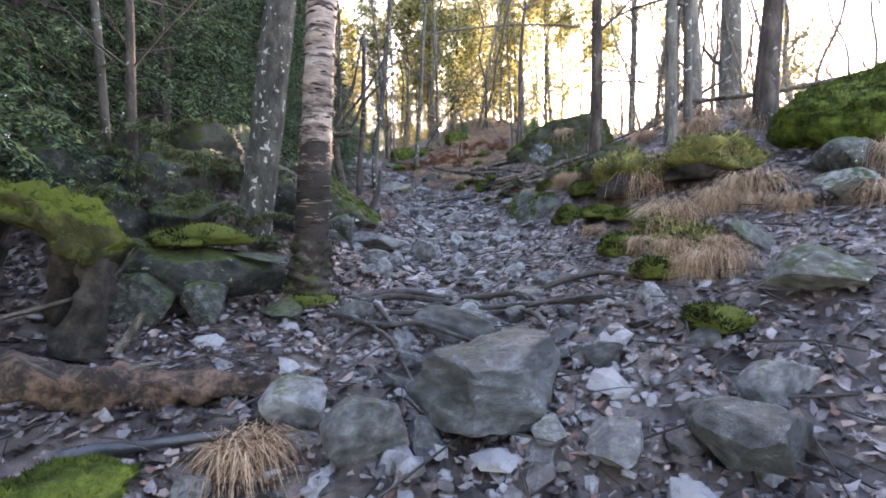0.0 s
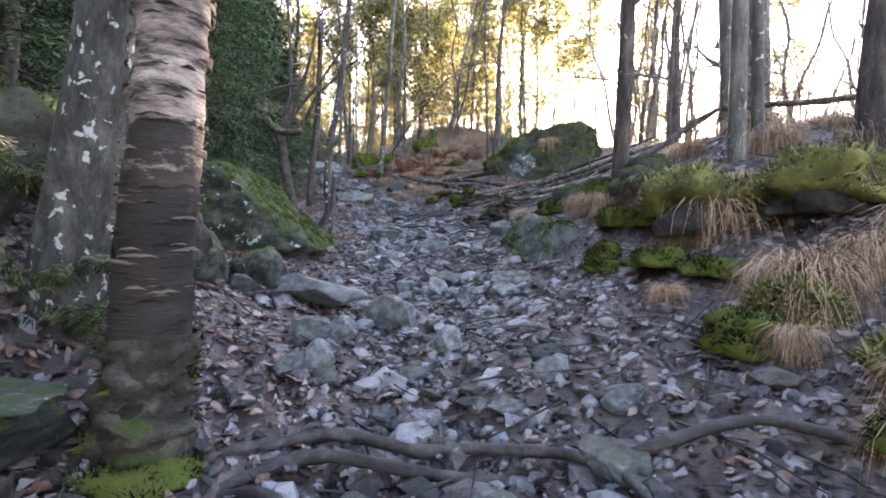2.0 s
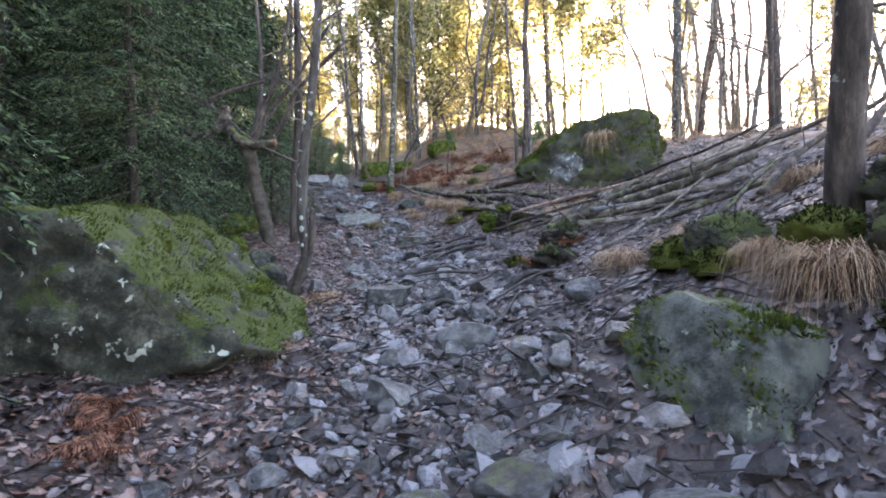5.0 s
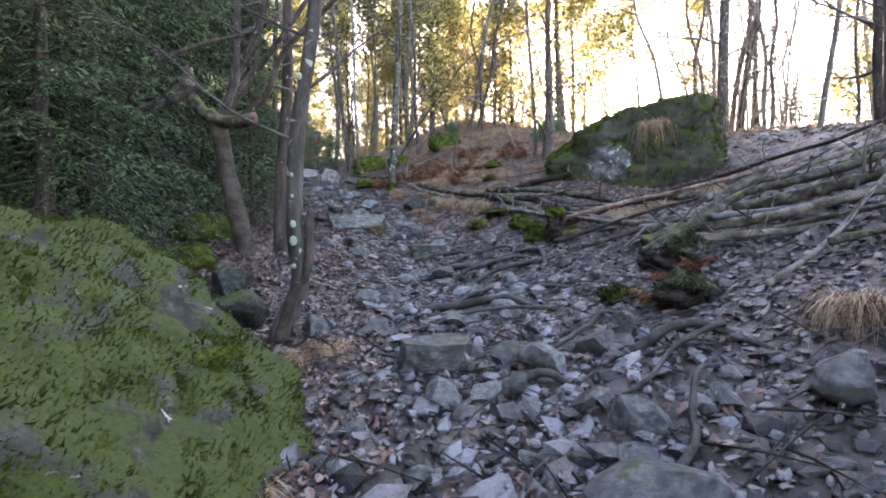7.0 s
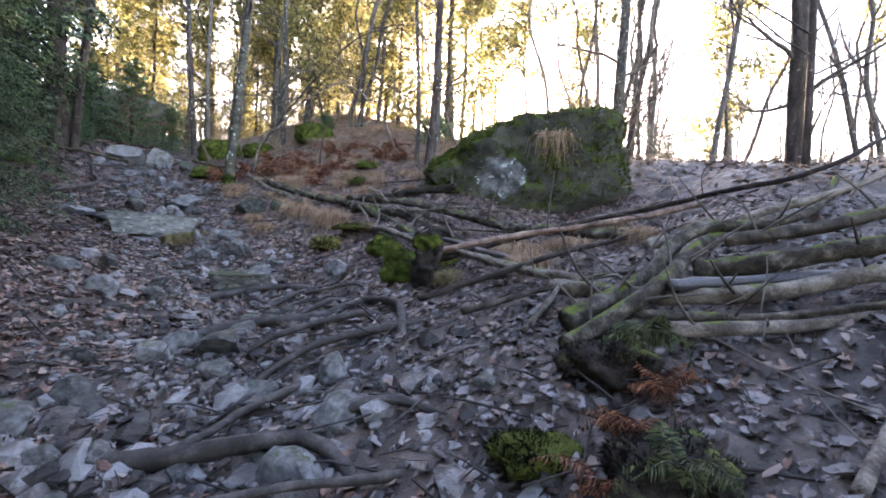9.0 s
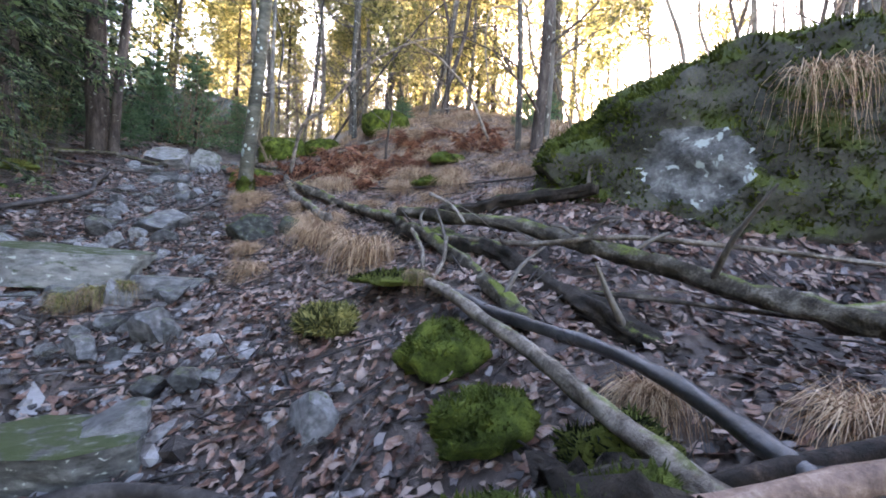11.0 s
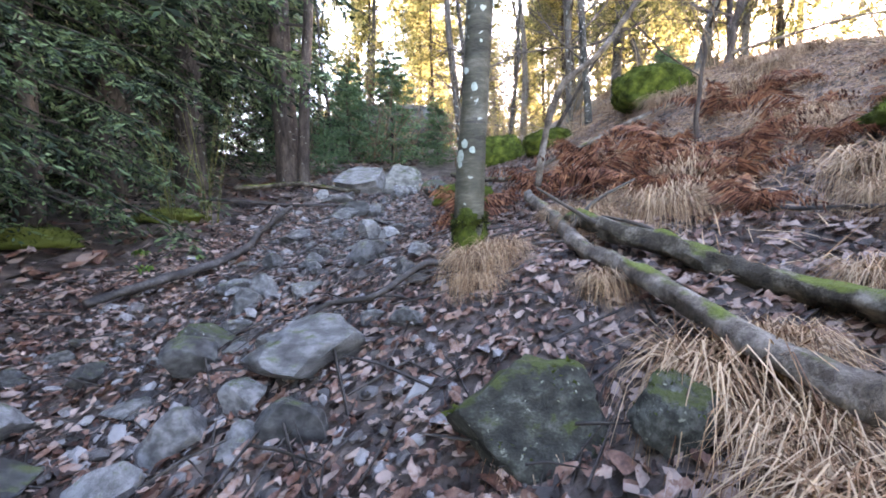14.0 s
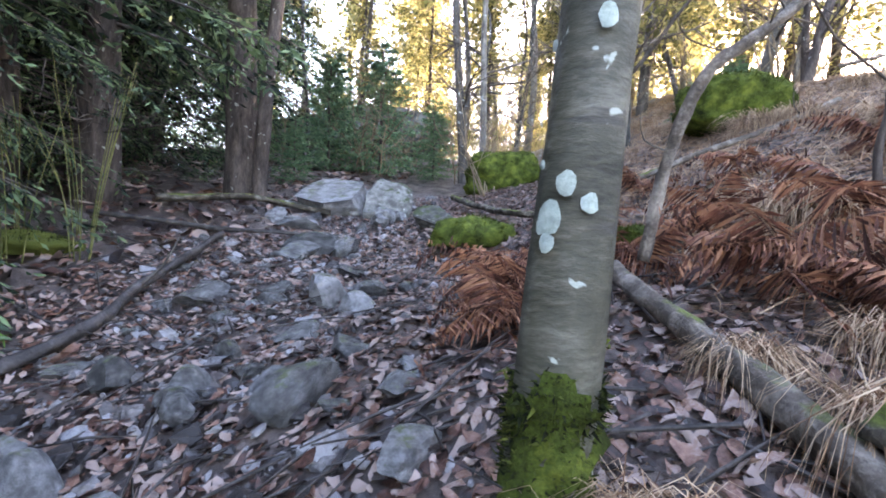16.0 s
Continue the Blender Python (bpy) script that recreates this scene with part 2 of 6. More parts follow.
m_fern = material("rust_bracken", [(0.05, 0.018, 0.012), (0.18, 0.068, 0.042), (0.36, 0.175, 0.10)], 6, 0.75, 0.2, 60, per="island", leafy=0.25)
m_polypody = material("green_fern", [(0.02, 0.03, 0.014), (0.06, 0.08, 0.035), (0.14, 0.16, 0.07)], 6, 0.75, 0.2, 60, per="island", leafy=0.2)
m_spruce = material("spruce_needles", [(0.008, 0.018, 0.010), (0.045, 0.082, 0.045), (0.13, 0.195, 0.09)], 1.5, 0.7, 0, 20, per="island", leafy=0.25, gloss=0.3)
m_young = material("young_spruce_needles", [(0.05, 0.11, 0.065), (0.10, 0.2, 0.11), (0.18, 0.29, 0.14)], 1.5, 0.7, 0, 20, per="island", leafy=0.3, gloss=0.3)
# Sun glow and haze on the far foliage are put into this yellow-green.
m_gold = material("sunlit_yellow_green_foliage", [(0.10, 0.105, 0.045), (0.24, 0.235, 0.095), (0.42, 0.385, 0.17)], 0.6, 0.7, 0, 10, per="island", leafy=0.68, gloss=0.2)
m_cut = material("sawn_end", [(0.12, 0.04, 0.025), (0.22, 0.08, 0.05), (0.3, 0.14, 0.09)], 20, 0.8, 0.3, 80)
m_green = material("green_herb", [(0.05, 0.12, 0.02), (0.10, 0.2, 0.03), (0.18, 0.3, 0.05)], 9, 0.7, 0.2, 60, per="island", leafy=0.3)

# ---- ground shape ----
COEF = np.array([0.1395, 1.9947, -0.7985, 0.6031, -0.2999, 0.0028, 0.3377, 0.0863, 0.5619, 0.1683, 0.243, -0.2628, -0.0467, -0.2926, 0.6256, -0.6359, -0.2571, 0.817, 0.311, -0.0223, 0.2558, 0.0955, 0.0838, -0.0503, 0.412, -0.0052])
BUMPS = [(3.2, 6.8, 1.7), (3.4, 13.4, 1.3), (0, 13.0, 1.4), (-2.8, 5, 1.4), (-1, 18, 1.4), (3, 10.5, 1.4), (-2.5, 12.8, 1.5), (-4.7, 19.2, 1.2), (1.9, 2.6, 1.2), (0.3, 5.8, 1.2), (1, 22.6, 2.5), (0, 3, 1.2)]
LINE_Y = [-5, 3, 6, 9, 12, 14, 16, 18, 20, 23, 30]
LINE_X = [0.2, 0.2, 0.1, 0.0, -0.2, -0.7, -1.7, -2.6, -3.2, -4.0, -5.0]


def path_x(y):
    """The middle of the trodden path."""
    return np.interp(y, LINE_Y, LINE_X)


def height(x, y):
    x, y = np.asarray(x, float), np.asarray(y, float)
    u, v = 5 * np.tanh(x / 5) / 3, np.clip(y, -3, 31) / 10
    terms = [1 + 0 * u, v, v * v, v**3, v**4 * 0.3, u, u * v, u * v * v, u * u, u * u * v, u**3, u**3 * v, u * v**3 * 0.3, u * u * v * v * 0.5]
    terms += [np.exp(-((x - a) ** 2 + (y - b) ** 2) / (r * r)) for a, b, r in BUMPS]
    far = np.maximum(0, np.hypot(x, y - 12) - 45)
    return sum(c * t for c, t in zip(COEF, terms)) - 0.02 * far


def rough(x, y):
    p = Vector((x, y, 3.3))
    near = 1.0 if abs(x) < 8 and -4 < y < 30 else 0.3
    return near * (0.07 * noise.noise(p * 0.9) + 0.04 * noise.noise(p * 2.7) + 0.042 * noise.noise(p * 5.5) + 0.024 * noise.noise(p * 11))


def gz(x, y):
    return float(height(x, y)) + rough(x, y)


# ---- mesh helpers ----
def mesh_of(name, bm, mat, smooth=True, sharp=None):
    me = bpy.data.meshes.new(name)
    bm.to_mesh(me)
    bm.free()
    for p in me.polygons:
        p.use_smooth = smooth
    if sharp:
        me.set_sharp_from_angle(angle=radians(sharp))
    me.materials.append(mat)
    return me


def part(name, bm, mat, parent, label="", smooth=True, sharp=None):
    me = bm if isinstance(bm, bpy.types.Mesh) else mesh_of(name, bm, mat, smooth, sharp)
    ob = new(name, me)
    ob.parent = parent
    return tagged(ob, label)


def soup(name, verts, faces, mat, smooth=True):
    me = bpy.data.meshes.new(name)
    me.from_pydata(verts, [], faces)
    me.polygons.foreach_set("use_smooth", [smooth] * len(me.polygons))
    me.materials.append(mat)
    return me


def curve_points(pts, per=6):
    """A smooth line through the points."""
    pts = [Vector(p) for p in pts]
    out = []
    for i in range(len(pts) - 1):
        a, b, c, d = pts[max(i - 1, 0)], pts[i], pts[i + 1], pts[min(i + 2, len(pts) - 1)]
        for k in range(per):
            t = k / per
            out.append(0.5 * ((2 * b) + (c - a) * t + (2 * a - 5 * b + 4 * c - d) * t * t + (3 * b - a - 3 * c + d) * t**3))
    return out + [pts[-1]]


def tube(bm, pts, r0, r1, sides=10, lumps=0.08, seed=0, flare=0.0, cap=True, rows_wide=5):
    """A tapered, uneven limb along pts; flare widens its first end."""
    rows, side = [], None
    n = len(pts)
    for i, p in enumerate(pts):
        ahead = (pts[min(i + 1, n - 1)] - pts[max(i - 1, 0)]).normalized()
        if side is None:
            side = ahead.orthogonal().normalized()
        side = (side - ahead * side.dot(ahead)).normalized()
        other = ahead.cross(side)
        f = i / (n - 1)
        r = r0 + (r1 - r0) * f
        row = []
        for k in range(sides):
            a = math.tau * k / sides
            q = r * (1 + lumps * 2 * noise.noise(Vector((math.cos(a) * 1.5, math.sin(a) * 1.5, seed * 7.1 + i * 0.35))))
            q *= 1 + lumps * noise.noise(Vector((math.cos(a) * 4, math.sin(a) * 4, seed * 3.3 + i * 0.9)))
            if flare:
                q += r0 * flare * max(0, 1 - f * n / rows_wide) ** 2 * (0.6 + 0.6 * max(0, math.sin(a * 2.5 + seed)))
            row.append(bm.verts.new(p + (side * math.cos(a) + other * math.sin(a)) * q))
        rows.append(row)
    for a, b in zip(rows, rows[1:]):
        for k in range(sides):
            bm.faces.new((a[k], a[(k + 1) % sides], b[(k + 1) % sides], b[k]))
    if cap:
        bm.faces.new(rows[0][::-1])
        bm.faces.new(rows[-1])
    return bm


def rock_mesh(seed, mat, detail=3, cuts=9, sharp=32, flatness=0.55, lumps=0.16, mossy_top=False):
    """A broken stone about 2 across: a ball cut by random planes, then roughened."""
    rnd = random.Random(seed)
    bm = bmesh.new()
    bmesh.ops.create_icosphere(bm, subdivisions=detail, radius=1)
    planes = []
    for _ in range(cuts):
        d = Vector((rnd.gauss(0, 1), rnd.gauss(0, 1), rnd.gauss(0, 0.8))).normalized()
        planes.append((d, rnd.uniform(flatness, 0.92)))
    off = Vector((seed * 3.7, seed * 1.3, 0))
    for v in bm.verts:
        for d, far in planes:
            over = v.co.dot(d) - far
            if over > 0:
                v.co -= d * over
        v.co *= 1 + lumps * noise.noise(v.co * 1.7 + off) + 0.06 * noise.noise(v.co * 5 + off) + 0.03 * noise.noise(v.co * 12 + off)
    if mossy_top:
        return fuzzy("stone", bm, mat, 1, 0.07, 0.3, seed, m_moss, lambda c: noise.noise(c * 2.3 + off) < -0.02, mat)
    return mesh_of("stone", bm, mat, True, sharp)


def fuzzy(name, bm, mat, per=1, length=0.02, low=0.0, seed=0, tuft=None, bare=None, bare_mat=None):
    """A mesh with short moss sprigs standing on the faces that look up."""
    rng = np.random.default_rng(seed)
    bm.normal_update()
    verts = [v.co[:] for v in bm.verts]
    bm.verts.index_update()
    faces = [tuple(v.index for v in f.verts) for f in bm.faces]
    stony = [bool(bare and bare(f.calc_center_median())) for f in bm.faces]
    chosen = [f for f, dry in zip(bm.faces, stony) if f.normal.z > low and not dry for _ in range(per)]
    c = np.array([f.calc_center_median()[:] for f in chosen]).reshape(-1, 3)
    nrm = np.array([f.normal[:] for f in chosen]).reshape(-1, 3)
    wide = np.array([math.sqrt(f.calc_area()) for f in chosen])[:, None] * 0.6
    bm.free()
    n = len(c)
    clump = np.array([noise.noise(Vector(p) * 9) for p in c])[:, None]
    out = nrm + rng.normal(0, 0.5, (n, 3))
    out /= np.linalg.norm(out, axis=1)[:, None]
    side = np.cross(out, rng.normal(0, 1, (n, 3)))
    side /= np.linalg.norm(side, axis=1)[:, None] + 1e-6
    ln = length * rng.uniform(0.4, 1.3, (n, 1)) * (1 + clump)
    c = c + rng.normal(0, 1, (n, 3)) * wide * 0.5
    v = np.stack([c - side * ln * 0.22 - nrm * 0.006, c + side * ln * 0.22 - nrm * 0.006, c + out * ln], 1).reshape(-1, 3)
    i = len(verts) + np.arange(n) * 3
    me = soup(name, verts + v.tolist(), faces + np.stack([i, i + 1, i + 2], 1).tolist(), mat)
    me.materials.append(tuft or mat)
    me.polygons.foreach_set("material_index", [2 if dry else 0 for dry in stony] + [1] * n)
    if bare:
        me.materials.append(bare_mat or m_bare)
    return me


def place(ob, x, y, z, size, turn=0, tip=(0, 0)):
    ob.matrix_world = pose(x, y, z, tip[0], tip[1], turn) @ Matrix.Diagonal((*size, 1))
    return ob


# ---- the ground ----
def spaced(low, fine_low, fine_high, high, step):
    inner = np.arange(fine_low, fine_high + step / 2, step)
    grow = [step * 1.22**k for k in range(1, 60)]
    left, right = [], []
    p = fine_low
    for g in grow:
        p -= g
        left.append(p)
        if p < low:
            break
    p = fine_high
    for g in grow:
        p += g
        right.append(p)
        if p > high:
            break
    return np.array(left[::-1] + list(inner) + right)


gx, gy = spaced(-300, -4.5, 5.0, 300, 0.05), spaced(-300, -0.5, 24.0, 400, 0.055)
grid_x, grid_y = np.meshgrid(gx, gy)
base = height(grid_x, grid_y)
verts = [(float(x), float(y), float(z) + rough(x, y)) for x, y, z in zip(grid_x.ravel(), grid_y.ravel(), base.ravel())]
cols = len(gx)
faces = [(r * cols + c, r * cols + c + 1, (r + 1) * cols + c + 1, (r + 1) * cols + c) for r in range(len(gy) - 1) for c in range(cols - 1)]
ground = tagged(new("ground", soup("ground", verts, faces, m_soil)), "dark wet forest soil with stony trodden path", "ground", kind="structure")

# ---- stones ----
stones = [rock_mesh(k, m_stone, 3, 13, 25, 0.36, 0.1) for k in range(1, 9)]
mossy = [rock_mesh(k, m_mossy, 4, 11, 28, 0.42, 0.14) for k in range(11, 16)]

darkrock = [rock_mesh(k, m_bankrock, 4, 13, 28, 0.36, 0.2, True) for k in range(21, 26)]

stump_mesh = rock_mesh(41, m_peat, 4, 11, 22, 0.6, 0.3)


def rock(kind, x, y, size, label, turn=0, tip=(0, 0), sink=0.3, name="rock", group="", z=None):
    """size: the whole width, depth and height."""
    ob = new(name, kind)
    half = [s / 2 for s in size]
    place(ob, x, y, (gz(x, y) if z is None else z) + half[2] * (1 - 2 * sink), [h * 1.12 for h in half], turn, tip)
    return tagged(ob, label, "rock", group)


def block_mesh(seed, mat):
    """A broken slab about 2 across with straight edges, chipped and uneven."""
    rnd = random.Random(seed)
    bm = bmesh.new()
    bmesh.ops.create_icosphere(bm, subdivisions=5, radius=1)
    planes = [(Vector((math.cos(a), math.sin(a), rnd.uniform(-0.25, 0.2))).normalized(), rnd.uniform(0.62, 0.8)) for a in (0.1 + rnd.uniform(-0.3, 0.3), 1.3, 2.4, 3.2 + rnd.uniform(-0.3, 0.3), 4.3, 5.2)]
    planes += [(Vector((rnd.uniform(-0.12, 0.12), rnd.uniform(-0.12, 0.12), 1)).normalized(), 0.6), (Vector((0, 0, -1)), 0.6)]
    off = Vector((seed * 3.1, seed, 0))
    for v in bm.verts:
        c = v.co * 1.25
        for d, far in planes:
            over = c.dot(d) - far
            if over > 0:
                c -= d * over * 0.97
        v.co = c * (1.12 + 0.05 * noise.noise(c * 2 + off) + 0.04 * noise.noise(c * 6 + off) + 0.02 * noise.noise(c * 15 + off))
    return mesh_of("stone", bm, mat, True, 30)


GREY = "grey angular stone half sunk in the stony path"
rock(stones[0], -0.24, 1.84, (0.32, 0.26, 0.26), "pale bluish grey stone among dead leaves", 20)
rock(stones[1], -0.62, 2.12, (0.36, 0.3, 0.26), "grey stone with lichen beside a rotten log", 60)
rock(rock_mesh(33, m_wetrock, 5, 12, 26, 0.42, 0.2), 0.32, 2.12, (0.82, 0.62, 0.36), "large grey rock with green algae in the path", 15, (8, 0), 0.32)
rock(stones[2], 0.16, 3.0, (0.64, 0.36, 0.26), "smooth grey slab of stone crossed by roots", -20, (0, 10), 0.25)
rock(stones[3], 0.66, 1.68, (0.32, 0.26, 0.18), GREY, 40)
rock(rock_mesh(37, m_wetrock, 4, 14, 26, 0.36, 0.16), 1.1, 1.62, (0.52, 0.34, 0.3), "dark wet angular stone at the path's edge", -30, (0, 8))
rock(mossy[1], 2.13, 3.3, (0.46, 0.36, 0.3), "rounded grey stone on the leafy bank", 10)
rock(mossy[2], 2.05, 2.6, (0.64, 0.42, 0.26), "flat mossy grey stone on the leafy bank", -15, (0, 6))
rock(mossy[3], 3.2, 3.7, (0.6, 0.5, 0.3), "dark mossy stone on the leafy bank", 30)
rock(mossy[4], 3.55, 4.2, (0.5, 0.4, 0.35), "dark angular stone on the bank", 75)
rock(darkrock[1], -1.62, 3.4, (0.95, 0.62, 0.66), "dark green mossy boulder below the birches", 15, (0, 6), 0.28)
rock(darkrock[3], -1.5, 3.08, (0.42, 0.36, 0.34), "dark mossy stone at the path's edge", 70, (6, 0))
rock(darkrock[4], -1.08, 3.3, (0.42, 0.34, 0.22), "low dark mossy stone at the foot of the birch", 120)
rock(darkrock[2], -1.86, 3.02, (0.5, 0.42, 0.4), "dark mossy stone on the leafy bank", 200)
rock(darkrock[0], -2.15, 3.9, (0.9, 0.6, 0.6), "mossy rock under the birches", 110)
rock(mossy[3], -1.3, 3.42, (0.46, 0.3, 0.07), "thin flat grey slab lying on the mossy boulder", 10, (0, 4), 0.0, z=gz(-1.3, 3.42) + 0.33)
rock(stones[5], 1.33, 2.35, (0.24, 0.2, 0.16), GREY, 0)
rock(stones[6], 1.28, 2.85, (0.22, 0.2, 0.15), GREY, 80)
rock(stones[7], -0.76, 5.72, (0.74, 0.5, 0.3), "broad pale grey slab of stone in the path", 12, (0, 6), 0.2)
rock(stones[0], -0.16, 5.38, (0.4, 0.34, 0.3), "pale grey block of stone in the path", -35)
rock(stones[1], 0.28, 6.4, (0.4, 0.3, 0.18), GREY, 25)
rock(stones[2], 0.86, 6.05, (0.4, 0.28, 0.2), GREY, -10)
rock(darkrock[0], -1.3, 5.8, (0.46, 0.42, 0.46), "small green mossy stone on dead leaves", 0)
rock(stones[3], -0.92, 10.05, (0.36, 0.3, 0.22), "dark grey stone beside the curved sapling", 30)
rock(stones[4], -0.46, 9.4, (0.42, 0.28, 0.2), "pale angular stone in the path", 15)
rock(stones[5], 0.03, 9.25, (0.34, 0.28, 0.2), "pale rounded stone in the path", 70)
rock(stones[6], 0.34, 10.5, (0.36, 0.26, 0.16), GREY, 40)
rock(stones[7], -1.38, 15.0, (0.5, 0.36, 0.18), GREY, 0)
rock(block_mesh(3, m_mossy), -1.68, 15.45, (1.1, 0.66, 0.36), "large flat mossy slab of rock at the path", 4, (0, 2), 0.25)
rock(block_mesh(5, m_stone), -0.78, 15.12, (0.5, 0.26, 0.2), "pale oblong stone at the path's edge", 38, (0, 4))
rock(block_mesh(7, m_mossy), -0.36, 13.42, (0.6, 0.4, 0.26), "flat grey slab at the edge of a step", 20, (0, 3))
rock(block_mesh(8, m_stone), -0.48, 9.33, (0.42, 0.3, 0.24), "pale bluish block of stone in the path", -8, (0, 4))
rock(stones[7], -2.5, 15.95, (0.7, 0.42, 0.2), "pale flat slab of rock at the path", 10, (0, 3))
rock(stones[6], -1.55, 16.72, (0.66, 0.5, 0.24), "rounded pale boulder with a patch of moss", 20, (0, 0), 0.3)
rock(mossy[3], -2.28, 16.85, (0.32, 0.28, 0.2), "dark rounded stone beside the path", 0)
rock(stones[4], -2.78, 17.7, (0.38, 0.26, 0.16), "dark flat stone beside the path", 15)
rock(stones[3], -0.63, 15.05, (0.3, 0.22, 0.16), GREY, 60)
rock(stones[2], -0.66, 14.45, (0.2, 0.16, 0.12), GREY, 0)
rock(darkrock[2], -0.56, 16.22, (0.58, 0.4, 0.44), "mossy grey stone under straw grass", 15)
rock(darkrock[1], -0.16, 16.25, (0.26, 0.24, 0.3), "small mossy stone under straw grass", 40)
rock(stones[0], -1.35, 16.3, (0.26, 0.2, 0.2), GREY, 10)
rock(stones[1], -2.24, 16.7, (0.32, 0.28, 0.22), GREY, 95)
rock(block_mesh(11, m_stone), -4.05, 22.2, (0.85, 0.85, 0.46), "flat pale blue grey rock at the head of the path", 5, (22, 0), 0.3)
rock(mossy[0], -3.4, 22.35, (0.85, 0.7, 0.6), "grey lichen covered rock at the head of the path", 60)
rock(stones[5], -4.0, 21.3, (0.8, 0.5, 0.22), GREY, 5)
rock(stones[6], -3.4, 20.4, (0.6, 0.4, 0.2), GREY, 30)
rock(mossy[1], -2.5, 21.6, (0.6, 0.5, 0.35), GREY, 0)
rock(stones[7], -2.0, 18.6, (0.22, 0.2, 0.16), "rounded pale stone in the path", 0)

for x, y, w, d, h, turn, k in [(-1.75, 4.9, 0.8, 0.6, 0.7, 20, 0), (-2.35, 4.35, 0.9, 0.6, 0.9, 70, 1), (-1.45, 5.3, 0.6, 0.5, 0.5, 130, 2), (-2.1, 5.6, 0.9, 0.7, 0.7, 10, 3), (-2.7, 3.7, 0.9, 0.7, 0.7, 45, 4), (-2.2, 3.3, 0.6, 0.5, 0.5, 100, 0), (-3.2, 4.3, 1.0, 0.8, 1.0, 0, 1), (-2.9, 2.4, 0.8, 0.6, 0.6, 30, 3), (-3.4, 1.6, 0.9, 0.7, 0.6, 80, 2)]:
    rock(darkrock[k], x, y, (w, d, h), "dark mossy rock of the bank below the birches", turn, (turn % 17, 5), 0.3, group="bank rocks")
for k, (x, y, w) in enumerate([(0.25, 7.9, 0.48), (0.55, 7.45, 0.26), (0.71, 7.22, 0.27), (0.22, 6.72, 0.3), (0.5, 6.65, 0.24), (-0.28, 7.3, 0.46), (-0.76, 6.65, 0.24), (0.41, 6.5, 0.22), (0.17, 9.05, 0.34), (-0.02, 4.5, 0.2), (0.76, 4.6, 0.24), (0.39, 5.0, 0.22), (1.05, 4.65, 0.18), (0.14, 7.75, 0.3), (-0.17, 4.15, 0.15), (0.4, 4.1, 0.18)]):
    rock(stones[k % 8], x, y, (w, w * 0.75, w * 0.55), "pale grey angular stone standing out of the path", 37 * k, (k % 5 * 4 - 8, 0), 0.28, group="larger path stones")
for k, (x, y, w) in enumerate([(-0.32, 13.5, 0.55), (-0.69, 15.0, 0.34), (-2.76, 17.7, 0.36), (-3.15, 16.5, 0.24), (-2.26, 16.4, 0.22), (-1.4, 17.75, 0.25), (-2.36, 19.65, 0.34), (-3.29, 20.5, 0.6), (-1.59, 18.15, 0.22), (-1.8, 18.1, 0.17), (-1.63, 18.4, 0.22), (-2.43, 18.1, 0.24), (-3.12, 18.2, 0.2), (-3.18, 22.15, 0.42), (-2.75, 16.15, 0.45), (-0.2, 11.9, 0.3)]):
    rock(stones[(k + 3) % 8], x, y, (w, w * 0.75, w * 0.45), "grey stone lying in dead leaves on the path", 53 * k, (0, k % 5 * 4 - 8), 0.28, group="larger path stones")
for x, y, w, d, h, turn, k in [(-2.1, 10.2, 0.6, 0.5, 0.4, 20, 0), (-2.6, 9.8, 0.7, 0.5, 0.5, 80, 2), (-2.3, 10.9, 0.5, 0.4, 0.35, 40, 3)]:
    rock(darkrock[k], x, y, (w, d, h), "dark mossy rock beside the path", turn, (5, 5), 0.35, group="bank rocks")
# the two great boulders and the smaller mossy ones
def boulder(seed, x, y, size, turn, rise, label, sink=0.25, mat=None, lift=0.0, cuts=(), fuzz=1, tuft=None, detail=5, low=0.25, bare=None, stony=None, z=None, sprig=0.026):
    """cuts: (direction, distance) of planes that break the block, in its own unit shape."""
    bm = bmesh.new()
    bmesh.ops.create_icosphere(bm, subdivisions=detail, radius=1)
    off = Vector((seed * 2.3, seed, seed * 0.7))
    half = Vector([k / 2 for k in size])
    for v in bm.verts:
        c = v.co
        c *= (abs(c.x) ** 3.0 + abs(c.y) ** 3.0 + abs(c.z) ** 3.0) ** (-1 / 3.0)
        c.z *= 1 + rise * c.x
        c *= 1 + 0.16 * noise.noise(c * 1.3 + off)
        for d, far in cuts:
            d = Vector(d).normalized()
            over = c.dot(d) - far
            if over > 0:
                c -= d * over * 0.93
        c *= 1 + 0.09 * noise.noise(c * 2.6 + off) + 0.06 * noise.noise(c * 5 + off) + 0.03 * noise.noise(c * 9 + off) + 0.016 * noise.noise(c * 22 + off)
        v.co = Vector((c.x * half.x, c.y * half.y, c.z * half.z))
    ob = new("boulder", fuzzy("boulder", bm, mat or m_boulder, fuzz, sprig, low, seed, tuft or m_darkmoss, bare, stony))
    ob.matrix_world = pose(x, y, gz(x, y) + half.z * (1 - 2 * sink) + lift if z is None else z, 0, 0, turn)
    return tagged(ob, label, "boulder")


def bare_patch(c):
    """An uneven bare place on the great boulder's face, left of its middle."""
    u, w = c.x + 0.52, c.z + 0.0
    return c.y < 0 and (u / 0.42) ** 2 + (w / 0.33) ** 2 + 1.1 * noise.noise(c * 3.1) + 0.35 * noise.noise(c * 9) < 0.8


